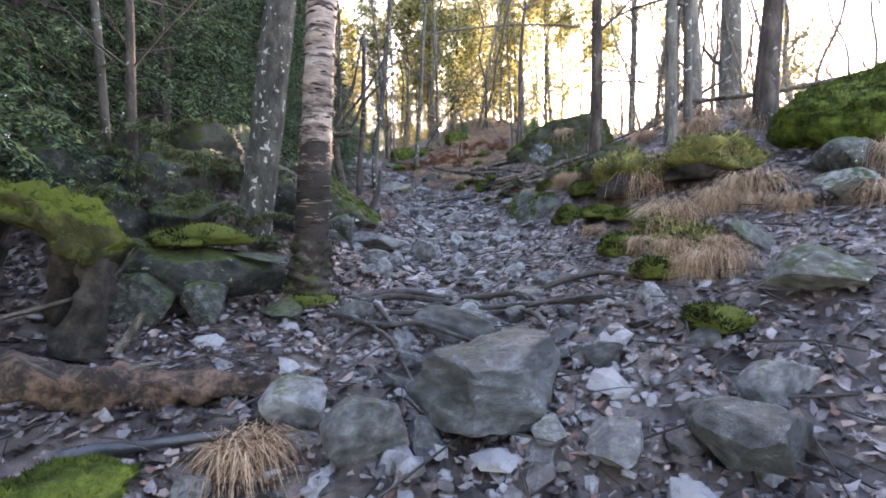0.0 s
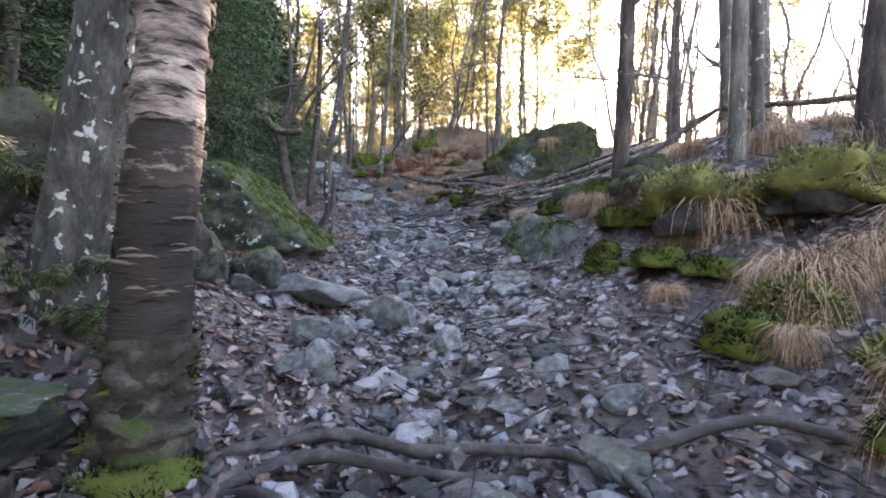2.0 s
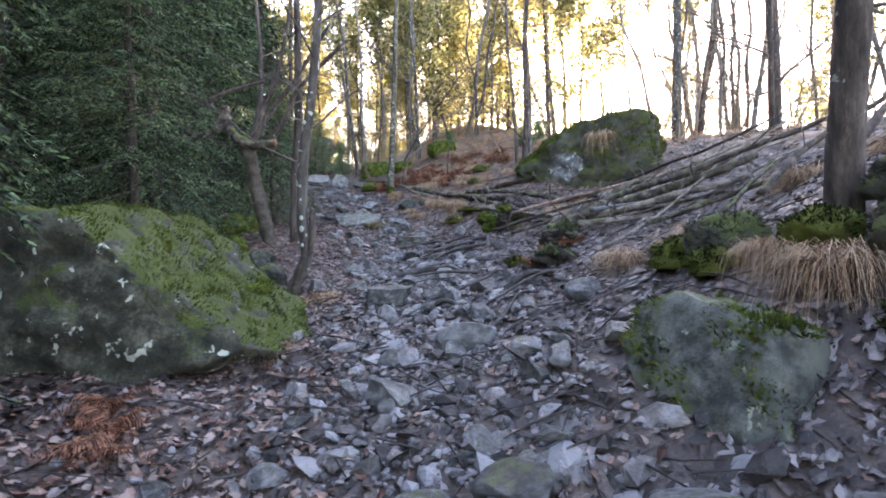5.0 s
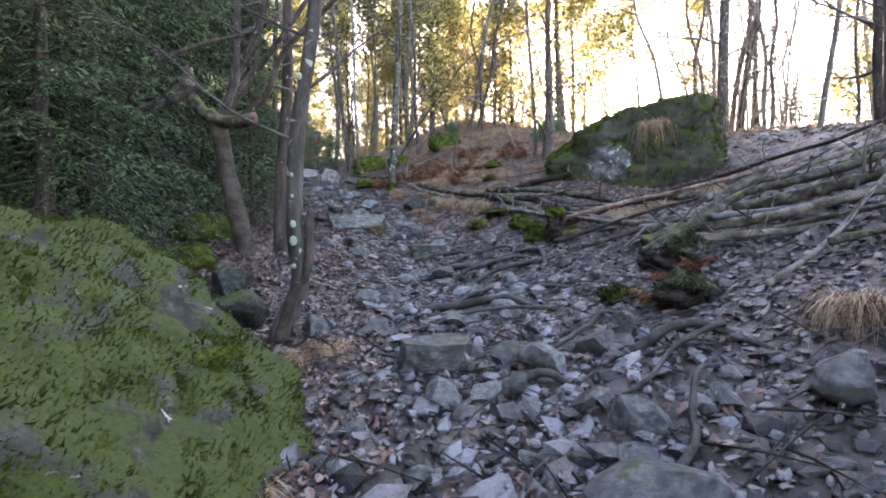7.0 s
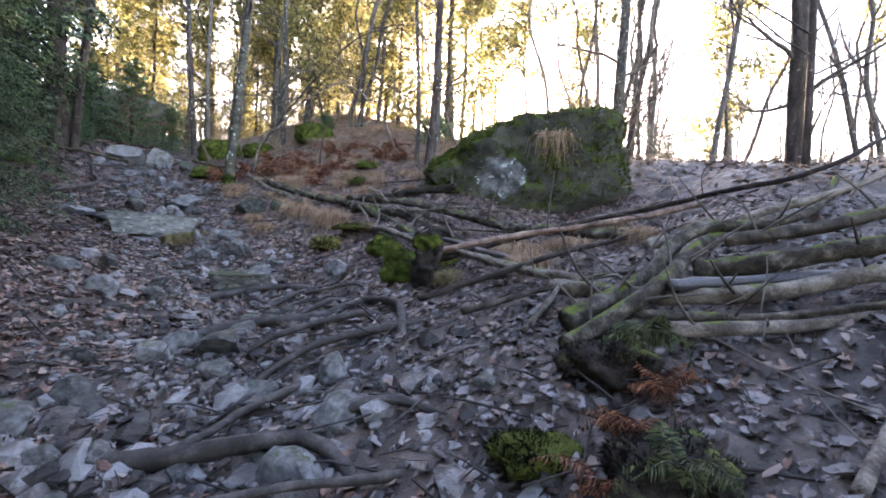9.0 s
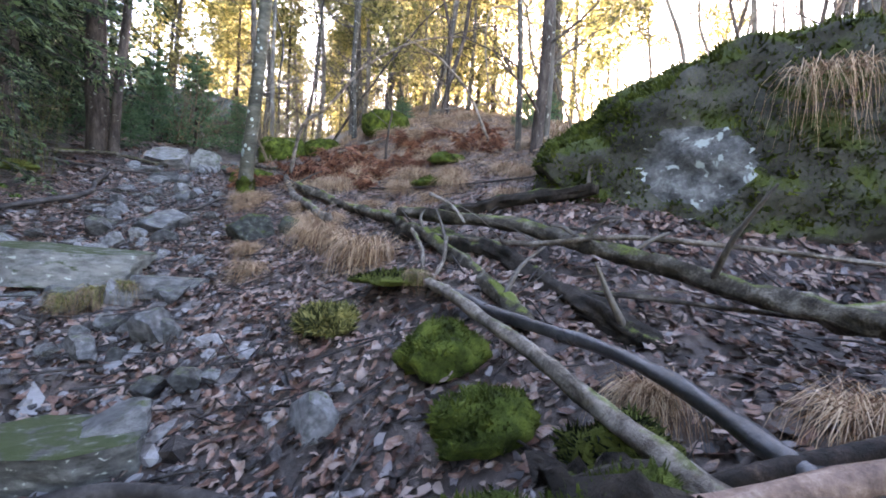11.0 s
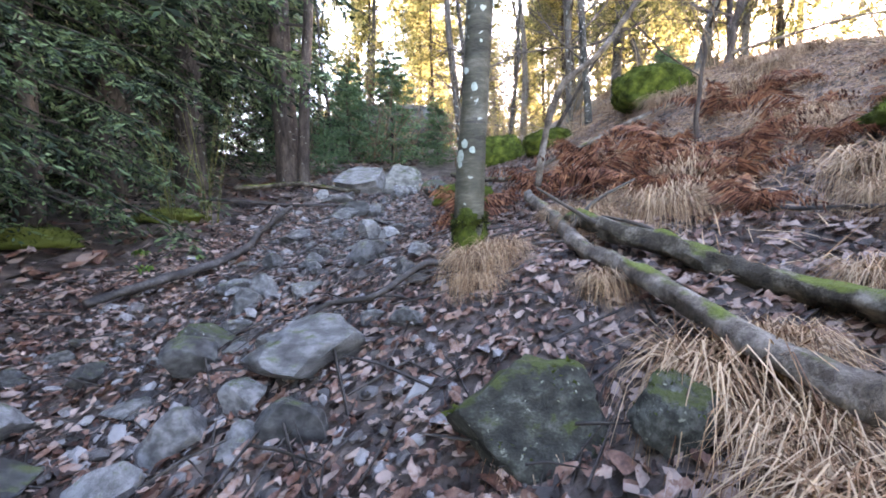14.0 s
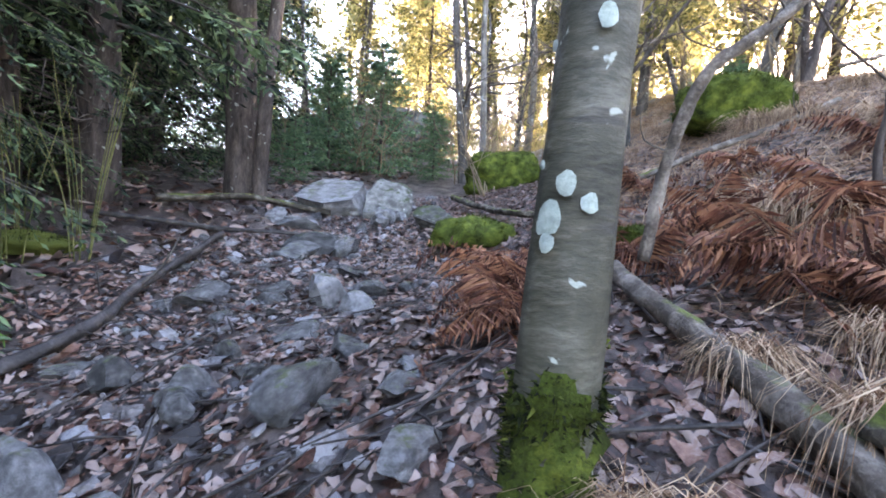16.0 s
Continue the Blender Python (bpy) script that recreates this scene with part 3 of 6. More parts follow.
def stony_front(c):
    """The boulder's lichened front; its slope towards the path and parts of its top keep their moss."""
    return 0.57 * c.x + 0.66 * c.z < 0.56 + 0.22 * noise.noise(c * 2.2) + 0.1 * noise.noise(c * 7) and c.z < 0.62 + 0.3 * noise.noise(c * 3)


boulder(3, 3.75, 15.1, (3.3, 1.9, 2.0), -20, 0.16, "huge moss covered boulder with a bare lichen patch", lift=-0.5, cuts=[((-0.35, -1, 0.25), 0.72), ((-0.75, -0.3, 0.75), 0.85), ((1, -0.2, 0.1), 0.85)], fuzz=3, detail=6, low=-0.35, bare=bare_patch, sprig=0.04, tuft=m_moss)
boulder(5, -2.6, 8.4, (2.95, 1.9, 1.75), 0, 0.0, "large mossy boulder with lichen beside the path", mat=m_boulder, cuts=[((0.824, -0.05, 0.566), 0.62), ((-0.05, -1, 0.12), 0.88), ((-0.12, 0, 1), 0.84), ((0.5, -0.5, -0.7), 0.98), ((0.6, -0.75, 0.2), 0.98)], fuzz=3, detail=6, low=-0.2, bare=stony_front, stony=m_oldrock, z=1.87, sprig=0.024, tuft=m_moss)
boulder(7, 1.36, 6.6, (0.84, 0.95, 0.92), 12, 0.15, "mossy grey boulder with straw grass at its side", mat=m_bankrock, cuts=[((-0.8, -0.3, 0.6), 0.55), ((0.1, -1, 0.45), 0.62), ((0.2, -0.2, 1), 0.7), ((0.8, -0.5, 0.5), 0.75)], fuzz=2, detail=5, low=0.0, tuft=m_moss, bare=lambda c: noise.noise(c * 3.5) + 0.8 * c.x < -0.12 or c.z < -0.12, stony=m_bankrock, z=1.56)
boulder(8, 4.4, 4.9, (1.7, 1.3, 1.15), 10, 0.35, "bright green mossy boulder on the bank", 0.2, m_moss, -0.25, [((-0.6, -0.4, 0.8), 0.6)], 2, m_moss, 6, 0.0)
boulder(9, 0.55, 22.3, (1.0, 0.8, 0.62), 0, 0.0, "bright green mossy boulder on the slope", 0.25, m_moss, 0, (), 2, m_moss, 5, 0.0)
boulder(10, -2.75, 5.15, (1.4, 0.9, 0.8), -10, 0.1, "green mossy ledge of rock below the spruces", 0.2, None, 0, [((0, -1, 0.1), 0.7), ((0, -0.2, 1), 0.6)])
boulder(12, -1.85, 8.75, (0.8, 0.8, 0.6), 25, 0.0, "green moss cushion over a rock", 0.3, m_moss, 0, (), 3, m_moss, 5, 0.0)
boulder(13, -2.2, 24.4, (1.2, 0.9, 0.8), 25, 0.0, "mossy green boulder at the head of the path", 0.3, m_moss, 0, (), 2, m_moss, 5, 0.0)
boulder(14, -1.0, 23.4, (0.9, 0.7, 0.5), 25, 0.0, "mossy green stone on the slope", 0.3, m_moss, 0, (), 2, m_moss, 5, 0.0)
boulder(15, -8.4, 31.0, (6.0, 3.0, 1.6), 12, 0.15, "pale grey rock face behind the young spruces", 0.15, m_cliff, 0, [((0.2, -1, 0.3), 0.6), ((-0.5, -0.5, 0.6), 0.75)], 0)

# ---- moss cushions and overhanging turf ----
def cushion(x, y, size, label, mat=None, lift=0.0):
    seed = int(abs(x * 37 + y * 91))
    bm = bmesh.new()
    bmesh.ops.create_icosphere(bm, subdivisions=4, radius=1)
    off = Vector((seed * 0.37, seed * 0.11, 0))
    for v in bm.verts:
        v.co.z = max(v.co.z, -0.35)
        v.co *= 1 + 0.35 * noise.noise(v.co * 1.5 + off) + 0.1 * noise.noise(v.co * 4 + off) + 0.05 * noise.noise(v.co * 12 + off) + 0.03 * noise.noise(v.co * 30 + off)
    for v in bm.verts:
        v.co = Vector((v.co.x * size[0] / 2, v.co.y * size[1] / 2, v.co.z * size[2] / 2))
    mat = mat or m_moss
    ob = new("moss_cushion", fuzzy("moss_cushion", bm, mat, 3, 0.045 if mat is m_turf else 0.022, 0.0, seed, m_grass if mat is m_turf else mat))
    place(ob, x, y, gz(x, y) + size[2] * 0.12 + lift, (1, 1, 1), seed % 40)
    return tagged(ob, label, "moss")


BANK_CLODS = [(1.75, 7.9, 0.4, 0.3), (1.95, 7.6, 0.55, 0.36), (2.05, 7.0, 0.45, 0.3), (1.7, 7.35, 0.35, 0.24), (2.2, 6.55, 0.6, 0.4), (1.85, 6.25, 0.4, 0.3), (2.5, 6.9, 0.5, 0.34), (2.0, 5.9, 0.4, 0.28), (1.55, 5.75, 0.34, 0.2)]
LEFT_CLODS = [(-3.0, 11.5, 0.7, 0.4), (-3.25, 12.6, 0.8, 0.45), (-2.75, 10.3, 0.6, 0.4), (-2.3, 10.2, 0.45, 0.26)]
cushion(2.35, 5.65, (1.05, 0.8, 0.56), "yellow green turf overhanging a dark hollow", m_turf, 0.0)
cushion(2.95, 5.2, (1.15, 0.85, 0.56), "yellow green turf overhanging a dark hollow", m_turf, 0.0)
# Solid peat mounds; the shade under the overhang is put into their near-black colour.
cushion(2.2, 5.5, (0.85, 0.45, 0.36), "dark peaty mound coloured as the shaded hollow below the turf", m_peat, -0.02)
cushion(2.8, 5.05, (0.8, 0.4, 0.36), "dark peaty mound coloured as the shaded hollow below the turf", m_peat, -0.02)
cushion(1.75, 5.3, (0.5, 0.4, 0.2), "dark green moss cushion on the bank", m_darkmoss)
cushion(1.95, 4.95, (0.5, 0.35, 0.18), "dark green moss cushion on the bank", m_darkmoss)
cushion(1.5, 5.6, (0.35, 0.3, 0.16), "dark green moss cushion on the bank", m_darkmoss)
cushion(2.0, 4.35, (0.5, 0.4, 0.3), "mossy hummock with straw grass", m_turf)
cushion(1.85, 3.5, (0.55, 0.4, 0.3), "mossy hummock with straw grass", m_turf)
cushion(1.08, 13.55, (0.42, 0.36, 0.3), "round green moss cushion beside the branches")
cushion(1.18, 13.05, (0.4, 0.3, 0.26), "round green moss cushion beside the branches")
for x, y, w, h in BANK_CLODS:
    cushion(x, y, (w, w * 0.75, h), "dark mossy hummock on the bank", m_darkmoss if w < 0.5 else m_boulder)
for x, y, w, h in LEFT_CLODS:
    cushion(x, y, (w, w * 0.8, h), "green mossy hummock at the wood's edge")
cushion(1.0, 9.85, (0.34, 0.3, 0.16), "dark mossy clod below the heap of branches", m_darkmoss)
cushion(1.3, 9.55, (0.5, 0.4, 0.26), "dark mossy clod below the heap of branches", m_peat)
cushion(1.55, 10.2, (0.5, 0.42, 0.22), "dark mossy clod below the heap of branches", m_peat)
cushion(1.1, 12.5, (0.4, 0.34, 0.28), "green moss cushion beside the branches")
cushion(1.6, 4.2, (0.36, 0.36, 0.3), "green mossy hummock beside the path", m_darkmoss)
cushion(1.5, 3.25, (0.36, 0.3, 0.2), "mossy hummock with straw grass", m_darkmoss)
cushion(1.5, 12.75, (0.34, 0.3, 0.3), "dark green moss cushion on a stump", m_darkmoss)
cushion(0.9, 14.5, (0.6, 0.5, 0.1), "flat dark green moss cushion beside the path", m_darkmoss)
cushion(0.5, 14.2, (0.36, 0.3, 0.2), "grassy moss cushion beside the path", m_turf)
cushion(-1.2, 1.55, (0.4, 0.3, 0.16), "green moss cushion beside the rotten log")
cushion(-1.0, 3.62, (0.42, 0.3, 0.14), "dark green moss round the foot of the birch", m_darkmoss)
cushion(-1.7, 3.4, (0.7, 0.45, 0.2), "dark green moss on the boulder below the birches", m_darkmoss, 0.36)
cushion(1.46, 2.5, (0.3, 0.36, 0.16), "dark mossy stone under dead leaves", m_darkmoss)
cushion(-4.9, 19.1, (0.8, 0.5, 0.25), "dark green moss bank below the spruces", m_darkmoss)
cushion(-5.3, 17.9, (0.9, 0.6, 0.3), "dark green moss bank below the spruces", m_darkmoss)
cushion(1.6, 18.6, (0.6, 0.5, 0.25), "green moss cushion among bracken")
cushion(1.3, 17.2, (0.5, 0.4, 0.2), "green moss cushion among straw grass")
cushion(-0.6, 20.2, (0.4, 0.3, 0.2), "green moss cushion among bracken")
cushion(-1.9, 20.9, (0.8, 0.5, 0.4), "green moss cushion at the path's edge")


# ---- logs, branches and roots ----
def limb(name, pts, r0, r1, mat, label, category="branch", twigs=0, follow=False, lumps=0.2, sides=14, group=""):
    """A lying limb; follow: heights above the ground are given in place of z."""
    seed = int(abs(pts[0][0] * 31 + pts[0][1] * 17))
    r0, r1 = r0 * 0.6, r1 * 0.58
    rnd = random.Random(seed)
    if follow:
        pts = [(x, y, gz(x, y) + z) for x, y, z in pts]
    line = curve_points(pts, 14)
    line = [p + Vector((noise.noise(p * 2.1), noise.noise(p * 2.1 + Vector((5, 5, 5))), 0.6 * noise.noise(p * 2.3))) * r0 * 0.7 + Vector((noise.noise(p * 0.9), noise.noise(p * 0.9 + Vector((3, 3, 3))), 0.4 * noise.noise(p * 1.1))) * min(0.07, 1.6 * r0) for p in line]
    ob = new(name, mesh_of(name, tube(bmesh.new(), line, r0, r1, sides, lumps, seed), mat))
    for k in range(twigs):
        i = rnd.randrange(2, len(line) - 2)
        way = Vector((rnd.uniform(-1, 1), rnd.uniform(-1, 1), rnd.uniform(0.1, 0.9))).normalized()
        length = rnd.uniform(0.2, 0.6)
        a = line[i]
        bits = [a, a + way * length * 0.5 + Vector((0, 0, rnd.uniform(-0.05, 0.05))), a + way * length + Vector((rnd.uniform(-0.1, 0.1), 0, rnd.uniform(-0.1, 0.1)))]
        part("twig", tube(bmesh.new(), curve_points(bits, 3), r1 * 0.4, r1 * 0.12, 5), m_twig, ob)
    return tagged(ob, label, category, group)


limb("log", [(-2.5, 1.9, 0.1), (-1.75, 2.1, 0.09), (-1.2, 2.2, 0.07), (-0.55, 2.4, 0.03)], 0.19, 0.09, m_rotten, "rotten split log lying on dead leaves", "log", 2, True, 0.4)
limb("log", [(-1.35, 1.72, 0.03), (-0.8, 1.9, 0.03)], 0.045, 0.03, m_wet, "short wet dark piece of wood", "log", 0, True)
old_stump = new("uprooted_stump")
old_stump.location = (-2.2, 2.8, gz(-2.2, 2.8))
up = -old_stump.location.z
line = curve_points([(-1.2, 0.3, 1.78 + up), (-0.5, 0.05, 1.62 + up), (0.1, -0.1, 1.45 + up), (0.42, -0.18, 1.26 + up)], 9)
part("mossy_bough", fuzzy("mossy_bough", tube(bmesh.new(), line, 0.1, 0.14, 26, 0.35, 7), m_mosslog, 4, 0.028, 0.05, 9, m_moss), None, old_stump, "bright green moss over wood")
for k, pts in enumerate([[(-0.7, 0.1, 0.0), (-0.5, 0.05, 0.5), (-0.45, 0.1, 1.6 + up)], [(-0.2, 0.1, -0.1), (0.0, 0.05, 0.35), (0.0, 0.0, 1.45 + up)], [(0.3, -0.3, -0.1), (0.35, -0.2, 0.3), (0.2, -0.1, 1.35 + up)], [(-1.1, 0.2, 0.0), (-1.0, 0.2, 0.6), (-1.0, 0.25, 1.7 + up)]]):
    part("root", tube(bmesh.new(), curve_points(pts, 9), 0.09, 0.06, 20, 0.5, k + 2, 0.6), m_peat, old_stump, "black rotten root")
tagged(old_stump, "uprooted rotten stump with bright moss on dark roots", "stump")
limb("branch", [(-2.6, 2.2, 0.85), (-1.9, 2.6, 1.05), (-1.75, 2.75, 1.3)], 0.025, 0.015, m_wood, "bare thin branch leaning on a mossy log", "branch")
limb("branch", [(-1.75, 2.5, 0.6), (-1.6, 2.6, 0.95)], 0.045, 0.03, m_mosswood, "short mossy stick standing in dead leaves", "branch")
# the heap of fallen branches
HEAP = "heap of fallen branches"
limb("branch", [(1.35, 10.3, 2.35), (2.1, 10.4, 2.66), (2.7, 10.7, 2.9), (3.6, 10.8, 3.1), (4.6, 11.2, 3.5)], 0.075, 0.05, m_mosswood, "thick crooked mossy branch in a heap", "branch", 5, group=HEAP)
limb("branch", [(2.0, 10.3, 2.62), (3.0, 10.1, 2.72), (3.6, 10.2, 2.78), (4.8, 10.0, 3.05)], 0.055, 0.04, m_wet, "long wet dark fallen branch", "branch", 3, group=HEAP)
limb("branch", [(1.7, 10.0, 2.45), (2.6, 9.8, 2.52), (4.0, 9.7, 2.75), (5.0, 9.5, 2.95)], 0.05, 0.035, m_wood, "long pale fallen branch", "branch", 3, group=HEAP)
limb("branch", [(0.9, 11.2, 2.45), (2.2, 11.5, 2.8), (3.6, 11.7, 3.1), (5.2, 12.0, 3.55)], 0.035, 0.02, m_rotten, "long thin reddish fallen branch", "branch", 4, group=HEAP)
limb("branch", [(1.1, 11.0, 2.4), (2.0, 11.0, 2.6), (3.2, 10.9, 2.8)], 0.035, 0.02, m_wood, "thin bare fallen branch in a heap", "branch", 4, group=HEAP)
limb("branch", [(2.9, 9.5, 2.65), (3.7, 9.9, 2.95), (4.9, 10.6, 3.35)], 0.035, 0.02, m_wood, "thin bare fallen branch in a heap", "branch", 3, group=HEAP)
limb("branch", [(1.3, 10.6, 2.35), (1.7, 10.9, 2.55), (2.1, 11.4, 2.7)], 0.03, 0.02, m_wood, "thin bare fallen branch in a heap", "branch", 3, group=HEAP)
limb("branch", [(2.2, 9.4, 0.1), (3.0, 8.9, 0.12), (4.4, 8.7, 0.2)], 0.05, 0.03, m_mosswood, "mossy fallen branch on the bank", "branch", 3, True, group=HEAP)
limb("branch", [(2.6, 8.2, 0.1), (3.4, 8.6, 0.3), (4.3, 8.6, 0.6), (4.6, 8.3, 0.9)], 0.05, 0.03, m_wood, "fallen branch leaning on a trunk", "branch", 4, True, group=HEAP)
limb("branch", [(1.8, 8.2, 0.06), (2.6, 8.6, 0.1), (3.6, 9.4, 0.15)], 0.04, 0.025, m_mosswood, "mossy fallen branch on the bank", "branch", 4, True, group=HEAP)
limb("branch", [(1.6, 9.2, 0.04), (2.4, 9.5, 0.1), (3.3, 9.9, 0.25)], 0.035, 0.02, m_wood, "thin bare fallen branch in a heap", "branch", 4, True, group=HEAP)
limb("log", [(4.05, 8.0, 3.5), (4.9, 7.3, 3.42), (6.2, 6.6, 3.5)], 0.07, 0.06, m_wood, "pale fallen log leaning between the trunks", "log", 0)
for pts, r, mat in [
    ([(1.43, 12.48, 0.12), (2.4, 12.3, 0.2), (3.19, 11.84, 0.24), (3.9, 10.95, 0.3), (5.0, 11.0, 0.5)], 0.045, m_rotten),
    ([(2.35, 10.9, 0.2), (2.98, 10.79, 0.25), (3.7, 10.57, 0.32), (4.6, 10.5, 0.4)], 0.06, m_wood),
    ([(1.49, 10.5, 0.12), (2.17, 10.65, 0.18), (2.66, 10.77, 0.26), (3.0, 10.49, 0.3)], 0.1, m_mosswood),
    ([(2.42, 10.54, 0.16), (2.75, 10.1, 0.22), (3.1, 9.8, 0.22), (3.6, 9.7, 0.26)], 0.1, m_mosswood),
    ([(1.72, 10.98, 0.12), (2.18, 10.25, 0.16), (2.7, 9.85, 0.12), (3.4, 9.5, 0.1)], 0.085, m_wood),
    ([(2.6, 10.5, 0.28), (3.1, 10.1, 0.3), (3.8, 9.9, 0.36), (4.6, 9.8, 0.4)], 0.07, m_wood),
    ([(1.67, 10.72, 0.1), (1.95, 10.2, 0.12), (2.3, 9.94, 0.1), (3.0, 9.3, 0.08)], 0.045, m_wood),
    ([(2.6, 7.5, 0.06), (3.3, 8.0, 0.28), (4.0, 8.2, 0.55), (4.7, 8.0, 0.85)], 0.06, m_dark),
]:
    limb("branch", pts, r, r * 0.6, mat, "long bare fallen branch in a heap", "branch", 5, True, group=HEAP)
# fallen wood in front of the great boulder
limb("log", [(0.88, 15.6, 3.5), (1.74, 14.4, 3.34), (2.16, 13.77, 3.17), (2.42, 13.1, 3.02), (2.6, 12.4, 2.98), (2.75, 11.6, 2.95)], 0.075, 0.085, m_mosswood, "long mossy log below the great boulder", "log", 6, False, 0.3)
limb("log", [(-0.45, 17.75, 3.9), (0.04, 17.15, 3.7), (0.4, 16.7, 3.58), (0.94, 15.5, 3.38), (1.25, 14.6, 3.16), (1.5, 13.6, 2.86)], 0.085, 0.08, m_mosswood, "long mossy fallen trunk along the slope", "log", 7, False, 0.3)
limb("log", [(-0.85, 18.95, 4.16), (-0.57, 18.0, 3.9), (-0.3, 17.2, 3.68), (0.2, 16.1, 3.42)], 0.07, 0.08, m_wood, "bare pale fallen pole", "log", 1)
limb("log", [(0.98, 14.55, 3.05), (1.13, 13.95, 2.97), (1.45, 12.94, 2.8), (1.55, 12.2, 2.72), (1.66, 11.6, 2.66), (1.85, 10.9, 2.6)], 0.045, 0.06, m_wood, "grey fallen pole beside the path", "log", 0)
limb("log", [(1.0, 14.4, 3.0), (1.14, 14.1, 2.97), (1.36, 13.7, 2.9), (1.7, 13.0, 2.85), (1.78, 12.3, 2.74), (1.95, 11.6, 2.68)], 0.035, 0.055, m_wet, "wet black fallen pole", "log", 0)
limb("log", [(1.3, 12.3, 2.72), (2.04, 12.2, 2.9), (2.77, 11.95, 3.05), (3.6, 11.7, 3.25)], 0.045, 0.04, m_redpole, "smooth reddish fallen pole", "log", 1)
limb("branch", [(1.0, 15.2, 3.3), (1.6, 14.3, 3.25), (2.2, 13.9, 3.3), (3.2, 13.4, 3.2)], 0.03, 0.02, m_wood, "thin grey fallen branch", "branch", 4)
limb("branch", [(2.5, 13.2, 3.0), (3.07, 13.27, 3.06), (3.79, 13.36, 3.25), (4.3, 12.9, 3.45)], 0.045, 0.025, m_wood, "pale fallen branch on the log", "branch", 2)
limb("log", [(0.95, 15.5, 0.04), (1.2, 15.0, 0.06), (1.42, 14.5, 0.06), (1.7, 14.0, 0.0), (2.0, 13.3, -0.03)], 0.12, 0.1, m_peat, "black rotten log crumbling under moss", "log", 2, True, 0.3, 28)
limb("log", [(1.25, 15.75, 0.08), (1.7, 15.5, 0.1), (2.3, 15.0, 0.1)], 0.1, 0.08, m_peat, "black rotten log crumbling under moss", "log", 2, True, 0.3, 26)
limb("branch", [(0.98, 15.05, 0.16), (1.05, 14.75, 0.07), (1.03, 14.55, 0.02)], 0.028, 0.02, m_wood, "short bare broken branch leaning on the log", "branch", 0, True)
limb("branch", [(1.2, 14.75, 0.14), (1.16, 14.5, 0.1), (1.08, 14.35, 0.02)], 0.025, 0.018, m_wood, "short bare broken branch leaning on the log", "branch", 0, True)
limb("branch", [(1.12, 15.35, 0.36), (1.24, 15.0, 0.3), (1.32, 14.75, 0.2)], 0.026, 0.018, m_wood, "short bare broken branch leaning on the log", "branch", 0, True)
stump = new("stump")
stump.location = (1.22, 12.15, gz(1.22, 12.15))
bm = tube(bmesh.new(), curve_points([Vector((0.03, -0.02, -0.2)), Vector((0, 0, 0.05)), Vector((-0.02, 0.02, 0.22)), Vector((-0.01, 0.03, 0.42))], 8), 0.14, 0.1, 40, 0.3, 5, 0.5)
for v in bm.verts:
    q = 1 + 0.45 * noise.noise(Vector((v.co.x * 13, v.co.y * 13, v.co.z * 4))) + 0.2 * noise.noise(v.co * 30)
    v.co.x, v.co.y = v.co.x * q, v.co.y * q
    if v.co.z > 0.3:
        v.co.z += 0.1 * noise.noise(v.co * 14)
part("body", bm, m_peat, stump)
bm = bmesh.new()
bmesh.ops.create_icosphere(bm, subdivisions=4, radius=1)
for v in bm.verts:
    v.co *= 1 + 0.35 * noise.noise(v.co * 1.8) + 0.1 * noise.noise(v.co * 6)
    v.co = Vector((v.co.x * 0.12 - 0.02, v.co.y * 0.11, v.co.z * 0.08 + 0.36))
part("moss_cap", fuzzy("moss_cap", bm, m_moss, 3, 0.016, -0.1, 4, m_moss), None, stump, "yellow green moss cap")
tagged(stump, "rotten dark stump with a cap of green moss", "stump")
rock(stump_mesh, 0.9, 15.5, (0.16, 0.14, 0.2), "jagged dark broken end of a rotten log", 30, (0, 10), 0.25, "stump")
limb("branch", [(1.35, 14.3, 2.98), (2.1, 13.6, 3.0), (2.9, 12.9, 2.95)], 0.025, 0.015, m_wood, "thin grey fallen branch", "branch", 3)
limb("branch", [(2.07, 7.16, 4.4), (1.27, 7.15, 4.46), (0.18, 7.14, 4.38), (-0.58, 7.12, 4.2), (-1.08, 7.11, 3.88)], 0.03, 0.012, m_twig, "long bare branch reaching over the path", "branch", 9)
limb("branch", [(2.9, 19.3, 4.2), (2.33, 19.07, 4.89), (1.96, 19.03, 5.65), (1.5, 19.0, 6.15), (1.16, 18.95, 6.3), (0.9, 19.2, 6.5)], 0.04, 0.02, m_wood, "bare bent stem arching over the slope", "branch", 5)
limb("branch", [(-0.75, 18.75, 4.2), (-0.59, 18.74, 4.89), (-0.26, 18.78, 5.22), (0.38, 18.86, 5.96), (1.06, 18.94, 6.39), (1.8, 19.1, 6.6)], 0.045, 0.02, m_wood, "bare bent stem arching over the slope", "branch", 6)
# further up the path
limb("branch", [(-4.15, 20.3, 0.1), (-3.6, 19.0, 0.12), (-3.3, 18.2, 0.08), (-3.6, 17.2, 0.04)], 0.045, 0.06, m_root, "dark crooked branch lying across the path", "branch", 1, True)
limb("branch", [(-5.4, 20.0, 0.1), (-4.4, 20.5, 0.08), (-3.4, 20.9, 0.05)], 0.04, 0.03, m_root, "dark branch lying across the path", "branch", 1, True)
limb("log", [(-5.6, 20.9, 0.12), (-4.9, 21.5, 0.1), (-3.9, 21.8, 0.08)], 0.07, 0.05, m_mosswood, "mossy log beside the path", "log", 0, True)
limb("log", [(-2.7, 23.0, 0.15), (-1.8, 21.6, 0.12), (-1.0, 20.9, 0.1)], 0.06, 0.05, m_mosswood, "mossy log at the top of the path", "log", 2, True)
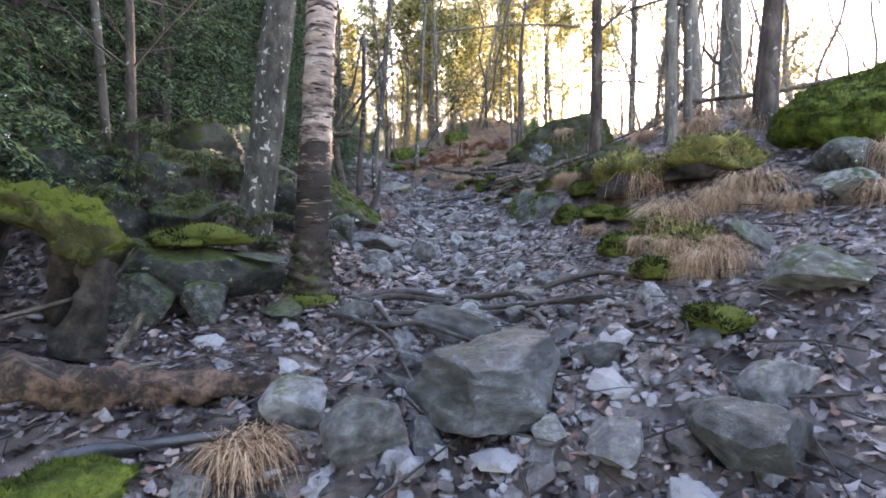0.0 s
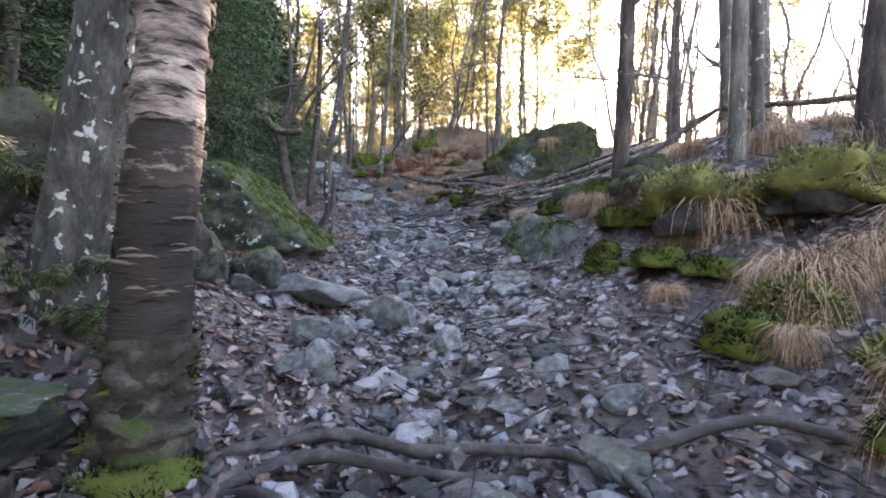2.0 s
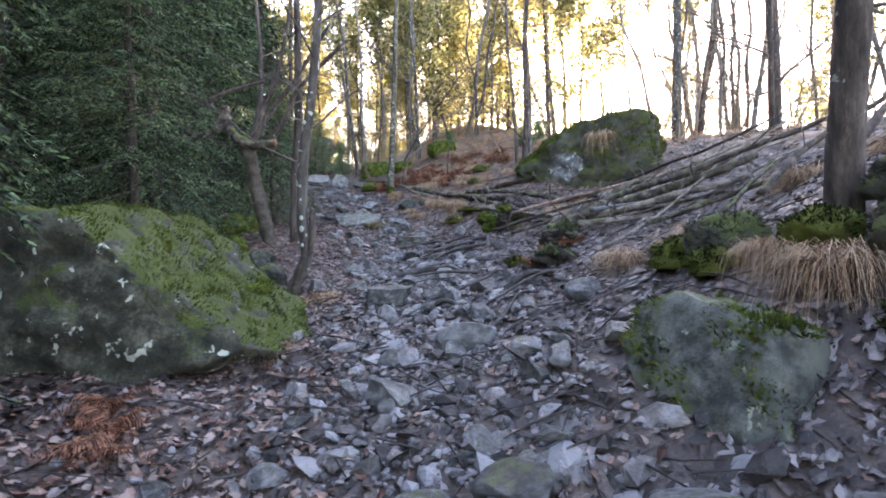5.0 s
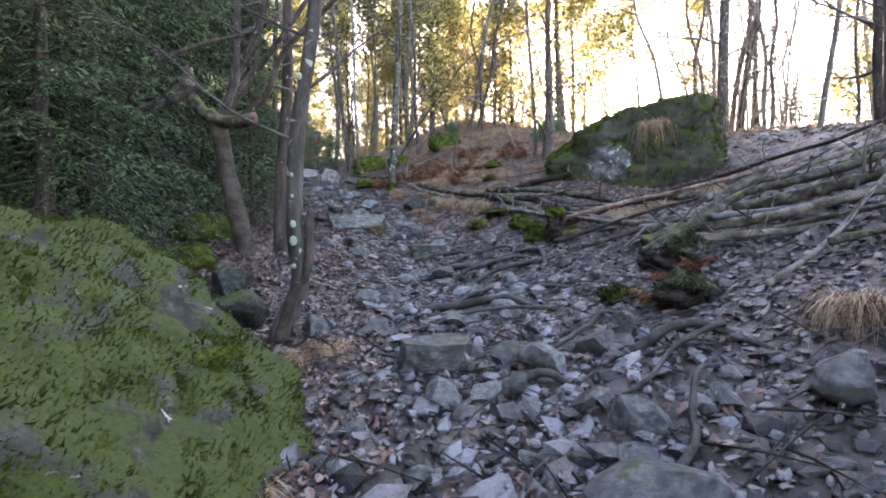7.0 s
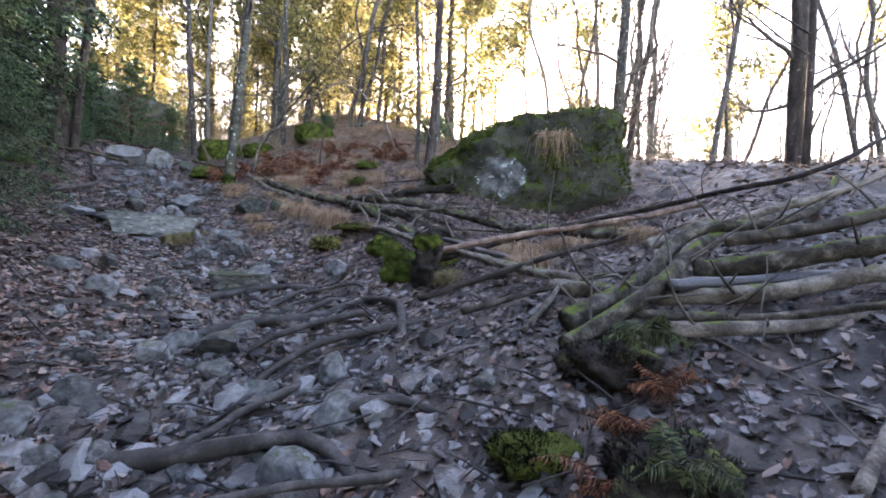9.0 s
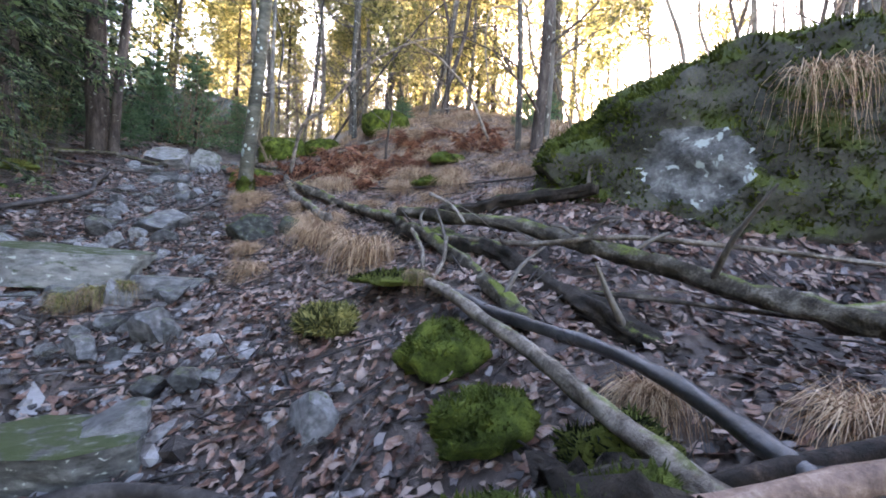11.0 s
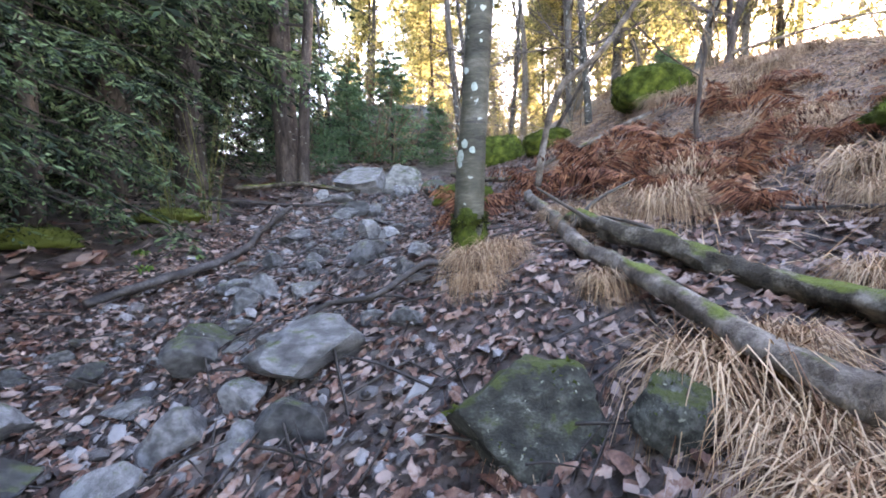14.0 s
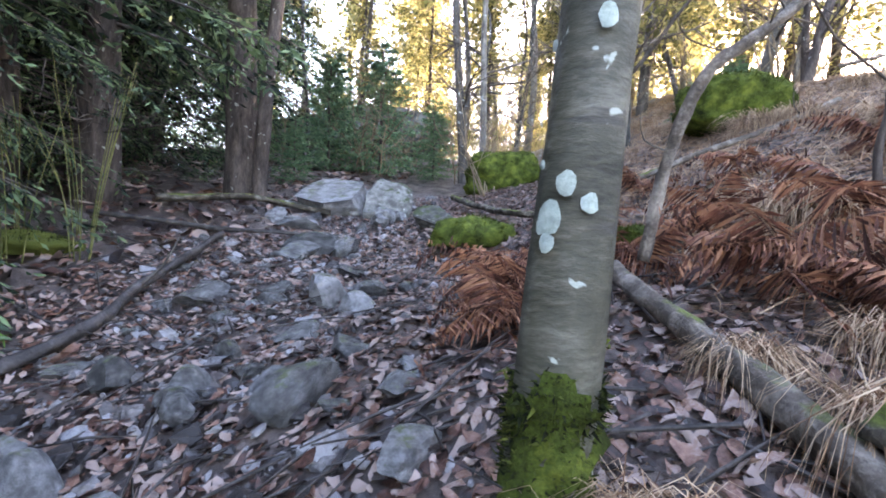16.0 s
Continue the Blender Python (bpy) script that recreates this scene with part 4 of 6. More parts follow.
limb("log", [(-1.2, 21.6, 0.1), (0.3, 21.4, 0.12), (1.2, 21.6, 0.1)], 0.05, 0.04, m_wood, "grey fallen pole below the mossy boulder", "log", 1, True)
limb("branch", [(1.6, 22.6, 0.25), (3.0, 22.5, 0.35), (4.6, 22.9, 0.45)], 0.035, 0.02, m_wood, "long grey fallen pole on the slope", "branch", 2, True)
limb("branch", [(0.5, 17.6, 0.04), (1.3, 16.9, 0.05), (2.4, 16.2, 0.06)], 0.018, 0.012, m_root, "thin dark fallen twig", "branch", 2, True)
limb("log", [(-4.4, 11.0, 0.35), (-3.4, 10.7, 0.2), (-2.7, 10.5, 0.1)], 0.09, 0.07, m_dark, "dark rotten log beside the path", "log", 3, True, 0.2)

# roots that cross the path
ROOT = "tree roots across the path"
rnd = random.Random(4)
for x0, y0, x1, y1, r in [
    (-0.8, 3.6, 1.5, 3.1, 0.035), (-0.7, 3.3, 0.4, 2.6, 0.03), (-0.85, 3.5, -0.1, 2.4, 0.03), (0.3, 3.6, 1.2, 2.9, 0.025),
    (0.5, 11.0, -0.5, 10.4, 0.04), (0.95, 11.3, -0.2, 10.9, 0.045), (0.8, 11.7, -0.3, 11.4, 0.04), (0.7, 10.1, -0.5, 9.9, 0.03),
    (0.9, 9.6, 0.1, 9.0, 0.03), (1.2, 8.9, 0.3, 8.5, 0.025), (0.7, 12.3, -0.5, 12.0, 0.035), (-0.2, 13.1, 0.9, 12.5, 0.03),
    (-1.1, 17.5, -1.9, 16.9, 0.03), (0.2, 7.9, 1.0, 8.6, 0.03),
]:
    mid = [(x0 + (x1 - x0) * f + rnd.uniform(-0.08, 0.08), y0 + (y1 - y0) * f + rnd.uniform(-0.08, 0.08), rnd.uniform(0.05, 0.09)) for f in (0, 0.25, 0.5, 0.75, 1)]
    mid[0], mid[-1] = (mid[0][0], mid[0][1], -0.02), (mid[-1][0], mid[-1][1], -0.03)
    limb("root", mid, r * 1.2, r * 0.6, m_root, "dark worn tree root crossing the path", "root", 0, True, 0.15, 8, ROOT)


for pts, r in [
    ([(-0.75, 11.75), (-0.25, 12.1), (0.26, 12.05), (0.68, 12.1), (0.85, 11.6), (0.78, 11.1)], 0.07), ([(-0.61, 10.43), (-0.18, 10.35), (0.24, 10.25), (0.44, 10.0)], 0.065),
    ([(-0.72, 12.9), (-0.19, 13.2), (0.51, 13.1)], 0.06), ([(0.62, 8.95), (0.95, 8.9), (1.25, 8.65)], 0.045), ([(-0.1, 8.9), (0.12, 8.85), (0.3, 8.7)], 0.04),
    ([(-0.85, 3.79), (-0.36, 3.88), (-0.0, 3.8), (0.3, 3.85), (0.64, 3.6), (0.75, 3.35)], 0.045), ([(0.1, 3.35), (0.45, 3.3), (0.62, 3.05), (0.7, 2.8)], 0.035), ([(-0.72, 3.62), (-0.4, 3.72), (0.05, 3.66), (0.4, 3.72)], 0.045), ([(0.55, 3.75), (0.85, 3.6), (1.2, 3.55), (1.45, 3.3)], 0.04), ([(-0.3, 3.3), (-0.5, 2.95), (-0.62, 2.7)], 0.035), ([(-0.7, 3.6), (-0.45, 3.45), (-0.3, 3.2)], 0.04),
    ([(-0.2, 12.75), (0.05, 12.9), (0.2, 13.05), (0.35, 13.2)], 0.045), ([(0.15, 10.4), (0.55, 10.45), (0.85, 10.2)], 0.045),
]:
    limb("root", [(x, y, 0.065 if 0 < i < len(pts) - 1 else -0.02) for i, (x, y) in enumerate(pts)], r * 1.15, r * 0.7, m_root, "thick dark tree root ridged across the path", "root", 0, True, 0.2, 10, ROOT)


# ---- trees ----
def twigs_into(bm, rnd, start, way, length, radius, depth):
    """A forking bare branch."""
    steps = 4
    p, pts = start.copy(), [start.copy()]
    for _ in range(steps):
        way = (way + Vector((rnd.gauss(0, 0.16), rnd.gauss(0, 0.16), rnd.gauss(0.03, 0.12)))).normalized()
        p = p + way * length / steps
        pts.append(p.copy())
    tube(bm, pts, radius, radius * 0.35, 5 if depth > 1 else 4, 0.05, cap=False)
    if depth > 0:
        for k in range(rnd.choice((3, 4, 4))):
            i = rnd.randrange(1, steps + 1)
            turn = (way + Vector((rnd.gauss(0, 0.6), rnd.gauss(0, 0.6), rnd.gauss(0.1, 0.4)))).normalized()
            twigs_into(bm, rnd, pts[i], turn, length * rnd.uniform(0.4, 0.65), radius * 0.45, depth - 1)


def trunk_line(x, y, lean, tall, bend=0.1, sink=0.25, z=None, kinks=()):
    z = gz(x, y) if z is None else z
    seed = Vector((x, y, 0))
    pts = []
    for k in range(15):
        f = (k / 14) ** 1.6
        wob = Vector((noise.noise(seed + Vector((0, 0, f * 4))), noise.noise(seed + Vector((9, 0, f * 4))), 0)) * bend * f * 2
        pts.append(Vector((x + lean[0] * tall * f, y + lean[1] * tall * f, z - sink + (tall + sink) * f)) + wob)
    return pts


def bare_tree(name, x, y, r, tall, mat, label, lean=(0, 0), bend=0.1, boughs=8, low=0.35, flare=0.35, depth=2, category="tree", top=0.5, reach=1.5):
    root = new(name)
    root.location = (x, y, gz(x, y))
    pts = [p - root.location for p in curve_points(trunk_line(x, y, lean, tall, bend), 2)]
    part("trunk", tube(bmesh.new(), pts, r, r * top, 14, 0.07, x + y, flare), mat, root)
    rnd = random.Random(int(x * 100 + y * 10))
    for k in range(boughs):
        f = rnd.uniform(low, 1)
        p = pts[min(len(pts) - 1, int(f * len(pts)))]
        a = rnd.uniform(0, math.tau)
        bm = bmesh.new()
        twigs_into(bm, rnd, p, Vector((math.cos(a), math.sin(a), rnd.uniform(0.1, 0.9))).normalized(), rnd.uniform(0.5, 1.2) * reach, r * 0.28, depth)
        part("branch", bm, m_twig, root)
    return tagged(root, label, category), pts


# pink birch beside the path, its lower bark dark
pink = new("birch_tree")
pink.location = (-1.05, 3.8, gz(-1.05, 3.8))
fine = [p - pink.location for p in curve_points(trunk_line(-1.05, 3.8, (0.065, 0.0), 7, 0.03), 16)]
part("trunk", tube(bmesh.new(), fine, 0.15, 0.075, 44, 0.045, 4.85, 0.25, True, 60), m_pink, pink)
low_rows = [p for p in fine if p.z < 0.42]
bm = tube(bmesh.new(), low_rows, 0.172, 0.15, 40, 0.2, 2.2, 1.0, False, len(low_rows) * 0.8)
part("root_flare", fuzzy("root_flare", bm, m_footmoss, 2, 0.03, -0.4, 6, m_darkmoss, lambda c: noise.noise(c * 6) < 0.05 + c.z * 0.5, m_footmoss), None, pink, "dark mossy swollen foot with roots")
rnd = random.Random(14)
bm = bmesh.new()
for k in range(420):
    h, a, span = rnd.uniform(0.35, 3.0), rnd.uniform(0, math.tau), rnd.uniform(0.25, 1.1)
    at = min(fine, key=lambda p: abs(p.z - h))
    q, lip, tall_bit = 0.152 - 0.0107 * h, rnd.uniform(0.002, 0.007), rnd.uniform(0.005, 0.014)
    rows = []
    for j in range(6):
        b = a + span * (j / 5 - 0.5)
        edge = math.sin(math.pi * j / 5)
        way = Vector((math.cos(b), math.sin(b), 0))
        foot_z = h + rnd.uniform(-0.003, 0.003)
        rows.append([bm.verts.new(Vector((at.x, at.y, foot_z)) + way * (q - 0.004)), bm.verts.new(Vector((at.x, at.y, foot_z + tall_bit * 0.6 * edge)) + way * (q + lip * 0.5)), bm.verts.new(Vector((at.x, at.y, foot_z + tall_bit * edge)) + way * (q + lip * edge))])
    for u, w in zip(rows, rows[1:]):
        for c in range(2):
            bm.faces.new((u[c], w[c], w[c + 1], u[c + 1]))
tagged(part("peeling_bark", bm, m_curl, pink, "thin curled strips of peeling bark"), kind="stuff")
for k in range(6):
    at, a = fine[int(len(fine) * rnd.uniform(0.8, 1)) - 1], rnd.uniform(0, math.tau)
    bm = bmesh.new()
    twigs_into(bm, rnd, at, Vector((math.cos(a), math.sin(a), rnd.uniform(0.1, 0.9))).normalized(), rnd.uniform(0.8, 1.8), 0.038, 2)
    part("branch", bm, m_twig, pink)
tagged(pink, "birch with peeling pink bark and dark mossy foot", "tree")
white, pts = bare_tree("birch_tree", -1.78, 4.4, 0.175, 7, m_white, "old birch with cracked black and white bark", (0.17, -0.02), 0.05, 6, 0.7, 0.5)
bare_tree("young_tree", -2.75, 4.3, 0.045, 6, m_dark, "thin dark trunk among mossy rocks", (0.0, 0), 0.12, 8, 0.3)
bare_tree("young_tree", -3.4, 4.9, 0.05, 6, m_bark, "thin dark trunk among mossy rocks", (-0.05, 0), 0.15, 8, 0.3)

# smooth grey tree with lichen spots near the end of the walk
aspen, pts = bare_tree("rowan_tree", -1.1, 17.72, 0.098, 8, m_aspen, "smooth grey trunk with white lichen spots and mossy foot", (0.075, 0.0), 0.02, 7, 0.55, 0.35)
fine = curve_points(pts, 5)
bm = tube(bmesh.new(), [p for p in fine if p.z < 0.34], 0.104, 0.096, 26, 0.2, 16.6, 0.35, False)
for f in [f for f in bm.faces if f.calc_center_median().z > 0.2 + 0.16 * noise.noise(f.calc_center_median() * 14)]:
    bm.faces.remove(f)
part("moss_foot", fuzzy("moss_foot", bm, m_moss, 9, 0.02, -2, 3, m_darkmoss), None, aspen, "green moss round the foot")
rnd = random.Random(9)
for k in range(34):
    h = rnd.uniform(0.3, 2.6) if k > 3 else (0.55, 0.62, 0.95, 1.05)[k]
    a = rnd.uniform(math.pi * 0.95, math.tau * 1.02) if k > 3 else (4.15, 4.45, 4.9, 4.3)[k]
    at = min(fine, key=lambda p: abs(p.z - h))
    size = rnd.uniform(0.008, 0.02) if k > 3 else (0.03, 0.023, 0.022, 0.018)[k]
    out = Vector((math.cos(a), math.sin(a), 0))
    side = Vector((-math.sin(a), math.cos(a), 0))
    bm = bmesh.new()
    ring = []
    for j in range(12):
        b = math.tau * j / 12
        q = size * (1 + 0.25 * noise.noise(Vector((math.cos(b) * 1.3, math.sin(b) * 1.3, k * 3.1))))
        u, v = q * math.cos(b), q * 1.15 * math.sin(b)
        bend = a + u / 0.1
        ring.append(bm.verts.new(Vector((at.x, at.y, h + v)) + Vector((math.cos(bend), math.sin(bend), 0)) * (0.099 - 0.0065 * h + 0.003)))
    hub = bm.verts.new(Vector((at.x, at.y, h)) + out * (0.099 - 0.0065 * h + 0.008))
    for j in range(12):
        bm.faces.new((ring[j], ring[(j + 1) % 12], hub))
    part("lichen_spot", bm, m_lichen, aspen, "pale round lichen")

# curved sapling at the path with two stems
sapling = new("curved_tree")
sapling.location = (-1.6, 9.85, gz(-1.6, 9.85))
line = curve_points([(0, 0, -0.15), (0.06, 0, 0.1), (0.2, 0.02, 0.42), (0.17, 0.03, 0.85), (0.2, 0.02, 1.45), (0.36, 0, 2.4), (0.5, 0.1, 4.0), (0.7, 0.2, 6)], 6)
part("trunk", tube(bmesh.new(), line, 0.075, 0.04, 12, 0.12, 3, 0.3), m_bark, sapling)
line = curve_points([(0.19, 0, 0.36), (0.27, 0.0, 0.6), (0.27, 0.03, 0.82), (0.29, 0.03, 0.95)], 4)
part("side_stem", tube(bmesh.new(), line, 0.04, 0.03, 9, 0.15, 5), m_dark, sapling)
line = curve_points([(0.05, -0.06, 0.02), (0.18, -0.075, 0.36), (0.21, -0.06, 0.42)], 4)
part("moss_foot", tube(bmesh.new(), line, 0.045, 0.03, 9, 0.2, 5), m_mossbark, sapling)
rnd = random.Random(3)
for h, a in [(1.45, 3.4), (1.8, 0.2), (2.2, 2.2), (2.6, 4.4), (3.0, 1.0), (3.4, 5.0), (3.8, 3.0)]:
    bm = bmesh.new()
    twigs_into(bm, rnd, Vector((0.2 + 0.16 * max(0, h - 1.45), 0, h)), Vector((math.cos(a), math.sin(a), 0.5)), 1.0, 0.014, 2)
    part("branch", bm, m_twig, sapling)
for h, s in [(0.55, 0.016), (0.73, 0.028), (0.85, 0.022), (1.2, 0.014), (1.9, 0.02), (1.05, 0.012)]:
    bm = bmesh.new()
    bmesh.ops.create_uvsphere(bm, u_segments=10, v_segments=6, radius=1, matrix=Matrix.Translation((0.175 + max(0, h - 1.45) * 0.17, -0.05, h)) @ Matrix.Diagonal((s, 0.012, s * 1.3, 1)))
    part("lichen_spot", bm, m_lichen, sapling, "pale round lichen")
tagged(sapling, "curved young tree with white lichen spots and mossy foot", "tree")

# old mossy alder with a sawn bough
alder = new("alder_tree")
alder.location = (-2.55, 11.9, gz(-2.55, 11.9))
up = 3.9 - alder.location.z
line = curve_points([(0.1, 0.1, -0.2), (0.0, 0.05, 0.2), (-0.12, 0, up * 0.6), (-0.18, -0.05, up - 0.1), (-0.3, 0, up + 0.1)], 5)
part("trunk", tube(bmesh.new(), line, 0.11, 0.08, 12, 0.15, 2, 0.4), m_mossbark, alder)
line = curve_points([(-0.55, 0, up + 0.62), (-0.5, 0, up + 0.35), (-0.36, -0.05, up + 0.12), (-0.05, -0.15, up - 0.02), (0.28, -0.25, up - 0.02)], 5)
part("sawn_bough", tube(bmesh.new(), line, 0.07, 0.07, 12, 0.12, 6), m_mosswood, alder, "mossy bough with a reddish sawn end")
end = bmesh.new()
bmesh.ops.create_cone(end, cap_ends=True, segments=14, radius1=0.066, radius2=0.064, depth=0.012, matrix=Matrix.Translation((0.287, -0.252, up - 0.02)) @ Matrix.Rotation(radians(90), 4, "Y"))
part("sawn_end", end, m_cut, alder, "reddish sawn end")
rnd = random.Random(12)
for pts in [
    [(-0.2, 0, up), (0.15, 0, up + 0.5), (0.55, 0, up + 1.0), (1.1, 0.1, up + 1.9)], [(-0.2, 0, up), (0.0, 0.1, up + 0.6), (0.3, 0.1, up + 1.3), (0.5, 0.2, up + 2.4)],
    [(0.0, 0, up), (0.35, 0, up + 0.35), (0.6, -0.1, up + 0.8), (1.4, -0.2, up + 1.5)], [(-0.5, 0, up + 0.5), (-0.9, 0, up + 0.2), (-1.1, -0.1, up + 0.3), (-0.6, -0.1, up + 0.75), (0.1, 0, up + 1.0)],
    [(-0.4, 0, up + 0.4), (-1.2, -0.2, up + 0.1), (-2.2, -0.4, up + 0.75)], [(-0.2, 0.1, up), (-0.1, 0.4, up + 1.2), (-0.2, 0.5, up + 3)],
]:
    line = curve_points(pts, 5)
    bough = part("bough", tube(bmesh.new(), line, 0.05, 0.022, 9, 0.1, 2), m_dark, alder)
    for k in range(3):
        bm = bmesh.new()
        twigs_into(bm, rnd, line[rnd.randrange(4, len(line))], Vector((rnd.gauss(0.3, 0.6), rnd.gauss(0, 0.6), rnd.gauss(0.3, 0.4))).normalized(), 0.8, 0.012, 2)
        part("branch", bm, m_twig, bough)
line = curve_points([(0.35, 0.3, -0.2), (0.4, 0.3, 1.0), (0.5, 0.3, 2.0), (0.55, 0.3, 4)], 4)
part("second_trunk", tube(bmesh.new(), line, 0.08, 0.05, 10, 0.12, 8), m_dark, alder)
tagged(alder, "crooked mossy alder with a sawn off bough", "tree")

# trunks on the bank and along the slope
BANK = "bare trees on the bank"
for x, y, r, tall, mat, lean, label in [
    (2.28, 7.15, 0.095, 7, m_dark, (0.0, -0.1), "bare grey trunk with lichen on the bank"),
    (2.95, 6.15, 0.085, 7, m_bark, (0.0, 0.0), "bare grey trunk on the bank"),
    (3.2, 6.2, 0.06, 7, m_bark, (0.02, 0.05), "thin bare trunk on the bank"),
    (3.85, 5.75, 0.14, 7, m_dark, (0.09, 0.0), "dark leaning trunk on the bank"),
    (4.25, 8.1, 0.15, 8, m_bark, (0.0, 0.02), "thick grey trunk on the bank"),
    (5.8, 9.7, 0.24, 9, m_bark, (0.02, 0.0), "thick reddish grey trunk on the bank"),
    (6.1, 12.7, 0.12, 8, m_dark, (0.02, 0.0), "dark trunk on the bank"),
    (5.75, 12.3, 0.05, 7, m_dark, (0.02, 0.0), "thin dark trunk on the bank"),
    (6.6, 16.9, 0.14, 9, m_white, (0.03, 0.0), "pale birch behind the great boulder"),
    (7.4, 15.2, 0.06, 8, m_bark, (0.18, 0.0), "leaning grey trunk behind the great boulder"),
]:
    tree, pts = bare_tree("bare_tree", x, y, r, tall, mat, label, lean, 0.1, 8, 0.3, 0.3, 2)
    tagged(tree, group=BANK)
bare_tree("bare_tree", 2.75, 18.0, 0.09, 9, m_dark, "dark split trunk behind the great boulder", (0.05, 0), 0.15, 9, 0.2)
bare_tree("bare_tree", 2.95, 18.2, 0.07, 9, m_bark, "grey trunk behind the great boulder", (0.02, 0), 0.15, 9, 0.2)
bare_tree("bare_tree", 2.6, 18.3, 0.05, 9, m_bark, "grey trunk behind the great boulder", (-0.03, 0), 0.15, 9, 0.2)
bare_tree("bent_tree", 1.9, 24.2, 0.07, 8, m_dark, "dark leaning tree on the crest", (0.22, 0), 0.3, 9, 0.2)
bare_tree("bent_tree", 2.2, 24.8, 0.06, 8, m_dark, "dark leaning tree on the crest", (-0.05, 0), 0.4, 9, 0.2)
bare_tree("bare_tree", 0.6, 19.9, 0.03, 1.0, m_dark, "short broken dead stem on the slope", (0.08, 0), 0.05, 1, 0.8)
bare_tree("bare_tree", -3.1, 25.5, 0.1, 10, m_bark, "grey tree trunk at the head of the path", (-0.08, 0), 0.2, 8, 0.3)
bare_tree("bare_tree", -2.7, 25.2, 0.07, 10, m_bark, "grey tree trunk at the head of the path", (-0.02, 0), 0.2, 8, 0.3)
bare_tree("birch_tree", -6.9, 26.2, 0.05, 8, m_white, "slim pale forked birch stem", (-0.08, 0), 0.2, 6, 0.3)
fallen = curve_points([(-1.2, 25.5, gz(-1.2, 25.5)), (0.4, 24.6, 8.0), (1.8, 24.2, 9.6), (3.2, 23.8, 10.2)], 6)
limb("leaning_branch", [tuple(p) for p in fallen[::4]], 0.06, 0.025, m_twig, "long dead branch leaning over the slope", "branch", 6)
for pts in [[(4.4, 20.5, 5.2), (3.3, 20.0, 7.2), (2.4, 19.7, 7.4), (2.3, 19.5, 6.2), (2.6, 19.4, 5.5)], [(4.6, 20.8, 5.2), (4.0, 20.2, 7.0), (3.3, 19.7, 7.5), (3.35, 19.4, 6.0)]]:
    limb("arched_branch", pts, 0.03, 0.012, m_bark, "arching bare stem on the slope", "branch", 5)

# ---- spruces ----
def needle_soup(rng, starts, ways, lengths, count, size, width):
    """Thin needle tufts set along twigs; arrays of twig starts, directions and lengths."""
    n = len(starts)
    f = np.tile((np.arange(count) + 0.5) / count, (n, 1)) + rng.uniform(-0.04, 0.04, (n, count))
    p = starts[:, None] + ways[:, None] * (lengths[:, None] * f)[..., None]
    p[..., 2] -= 0.25 * (lengths[:, None] * f) ** 2
    side = np.cross(ways, [0, 0, 1.0])
    side /= np.linalg.norm(side, axis=1)[:, None] + 1e-6
    sign = np.where(np.arange(count) % 2, 1.0, -1.0)[None, :, None]
    out = ways[:, None] * 0.75 + side[:, None] * sign * 0.75 + rng.normal(0, 0.25, (n, count, 3))
    out[..., 2] -= 0.15
    out /= np.linalg.norm(out, axis=2)[..., None]
    s = size * rng.uniform(0.6, 1.25, (n, count, 1)) * (1.1 - 0.5 * f[..., None])
    across = np.cross(out, rng.normal(0, 1, (n, count, 3)))
    across /= np.linalg.norm(across, axis=2)[..., None] + 1e-6
    a, b, c, d = p - across * width * 0.4, p + out * s * 0.45 + across * width, p + out * s, p + out * s * 0.45 - across * width
    verts = np.stack([a, b, c, d], 2).reshape(-1, 3)
    idx = np.arange(n * count) * 4
    return verts, np.stack([idx, idx + 1, idx + 2, idx + 3], 1)


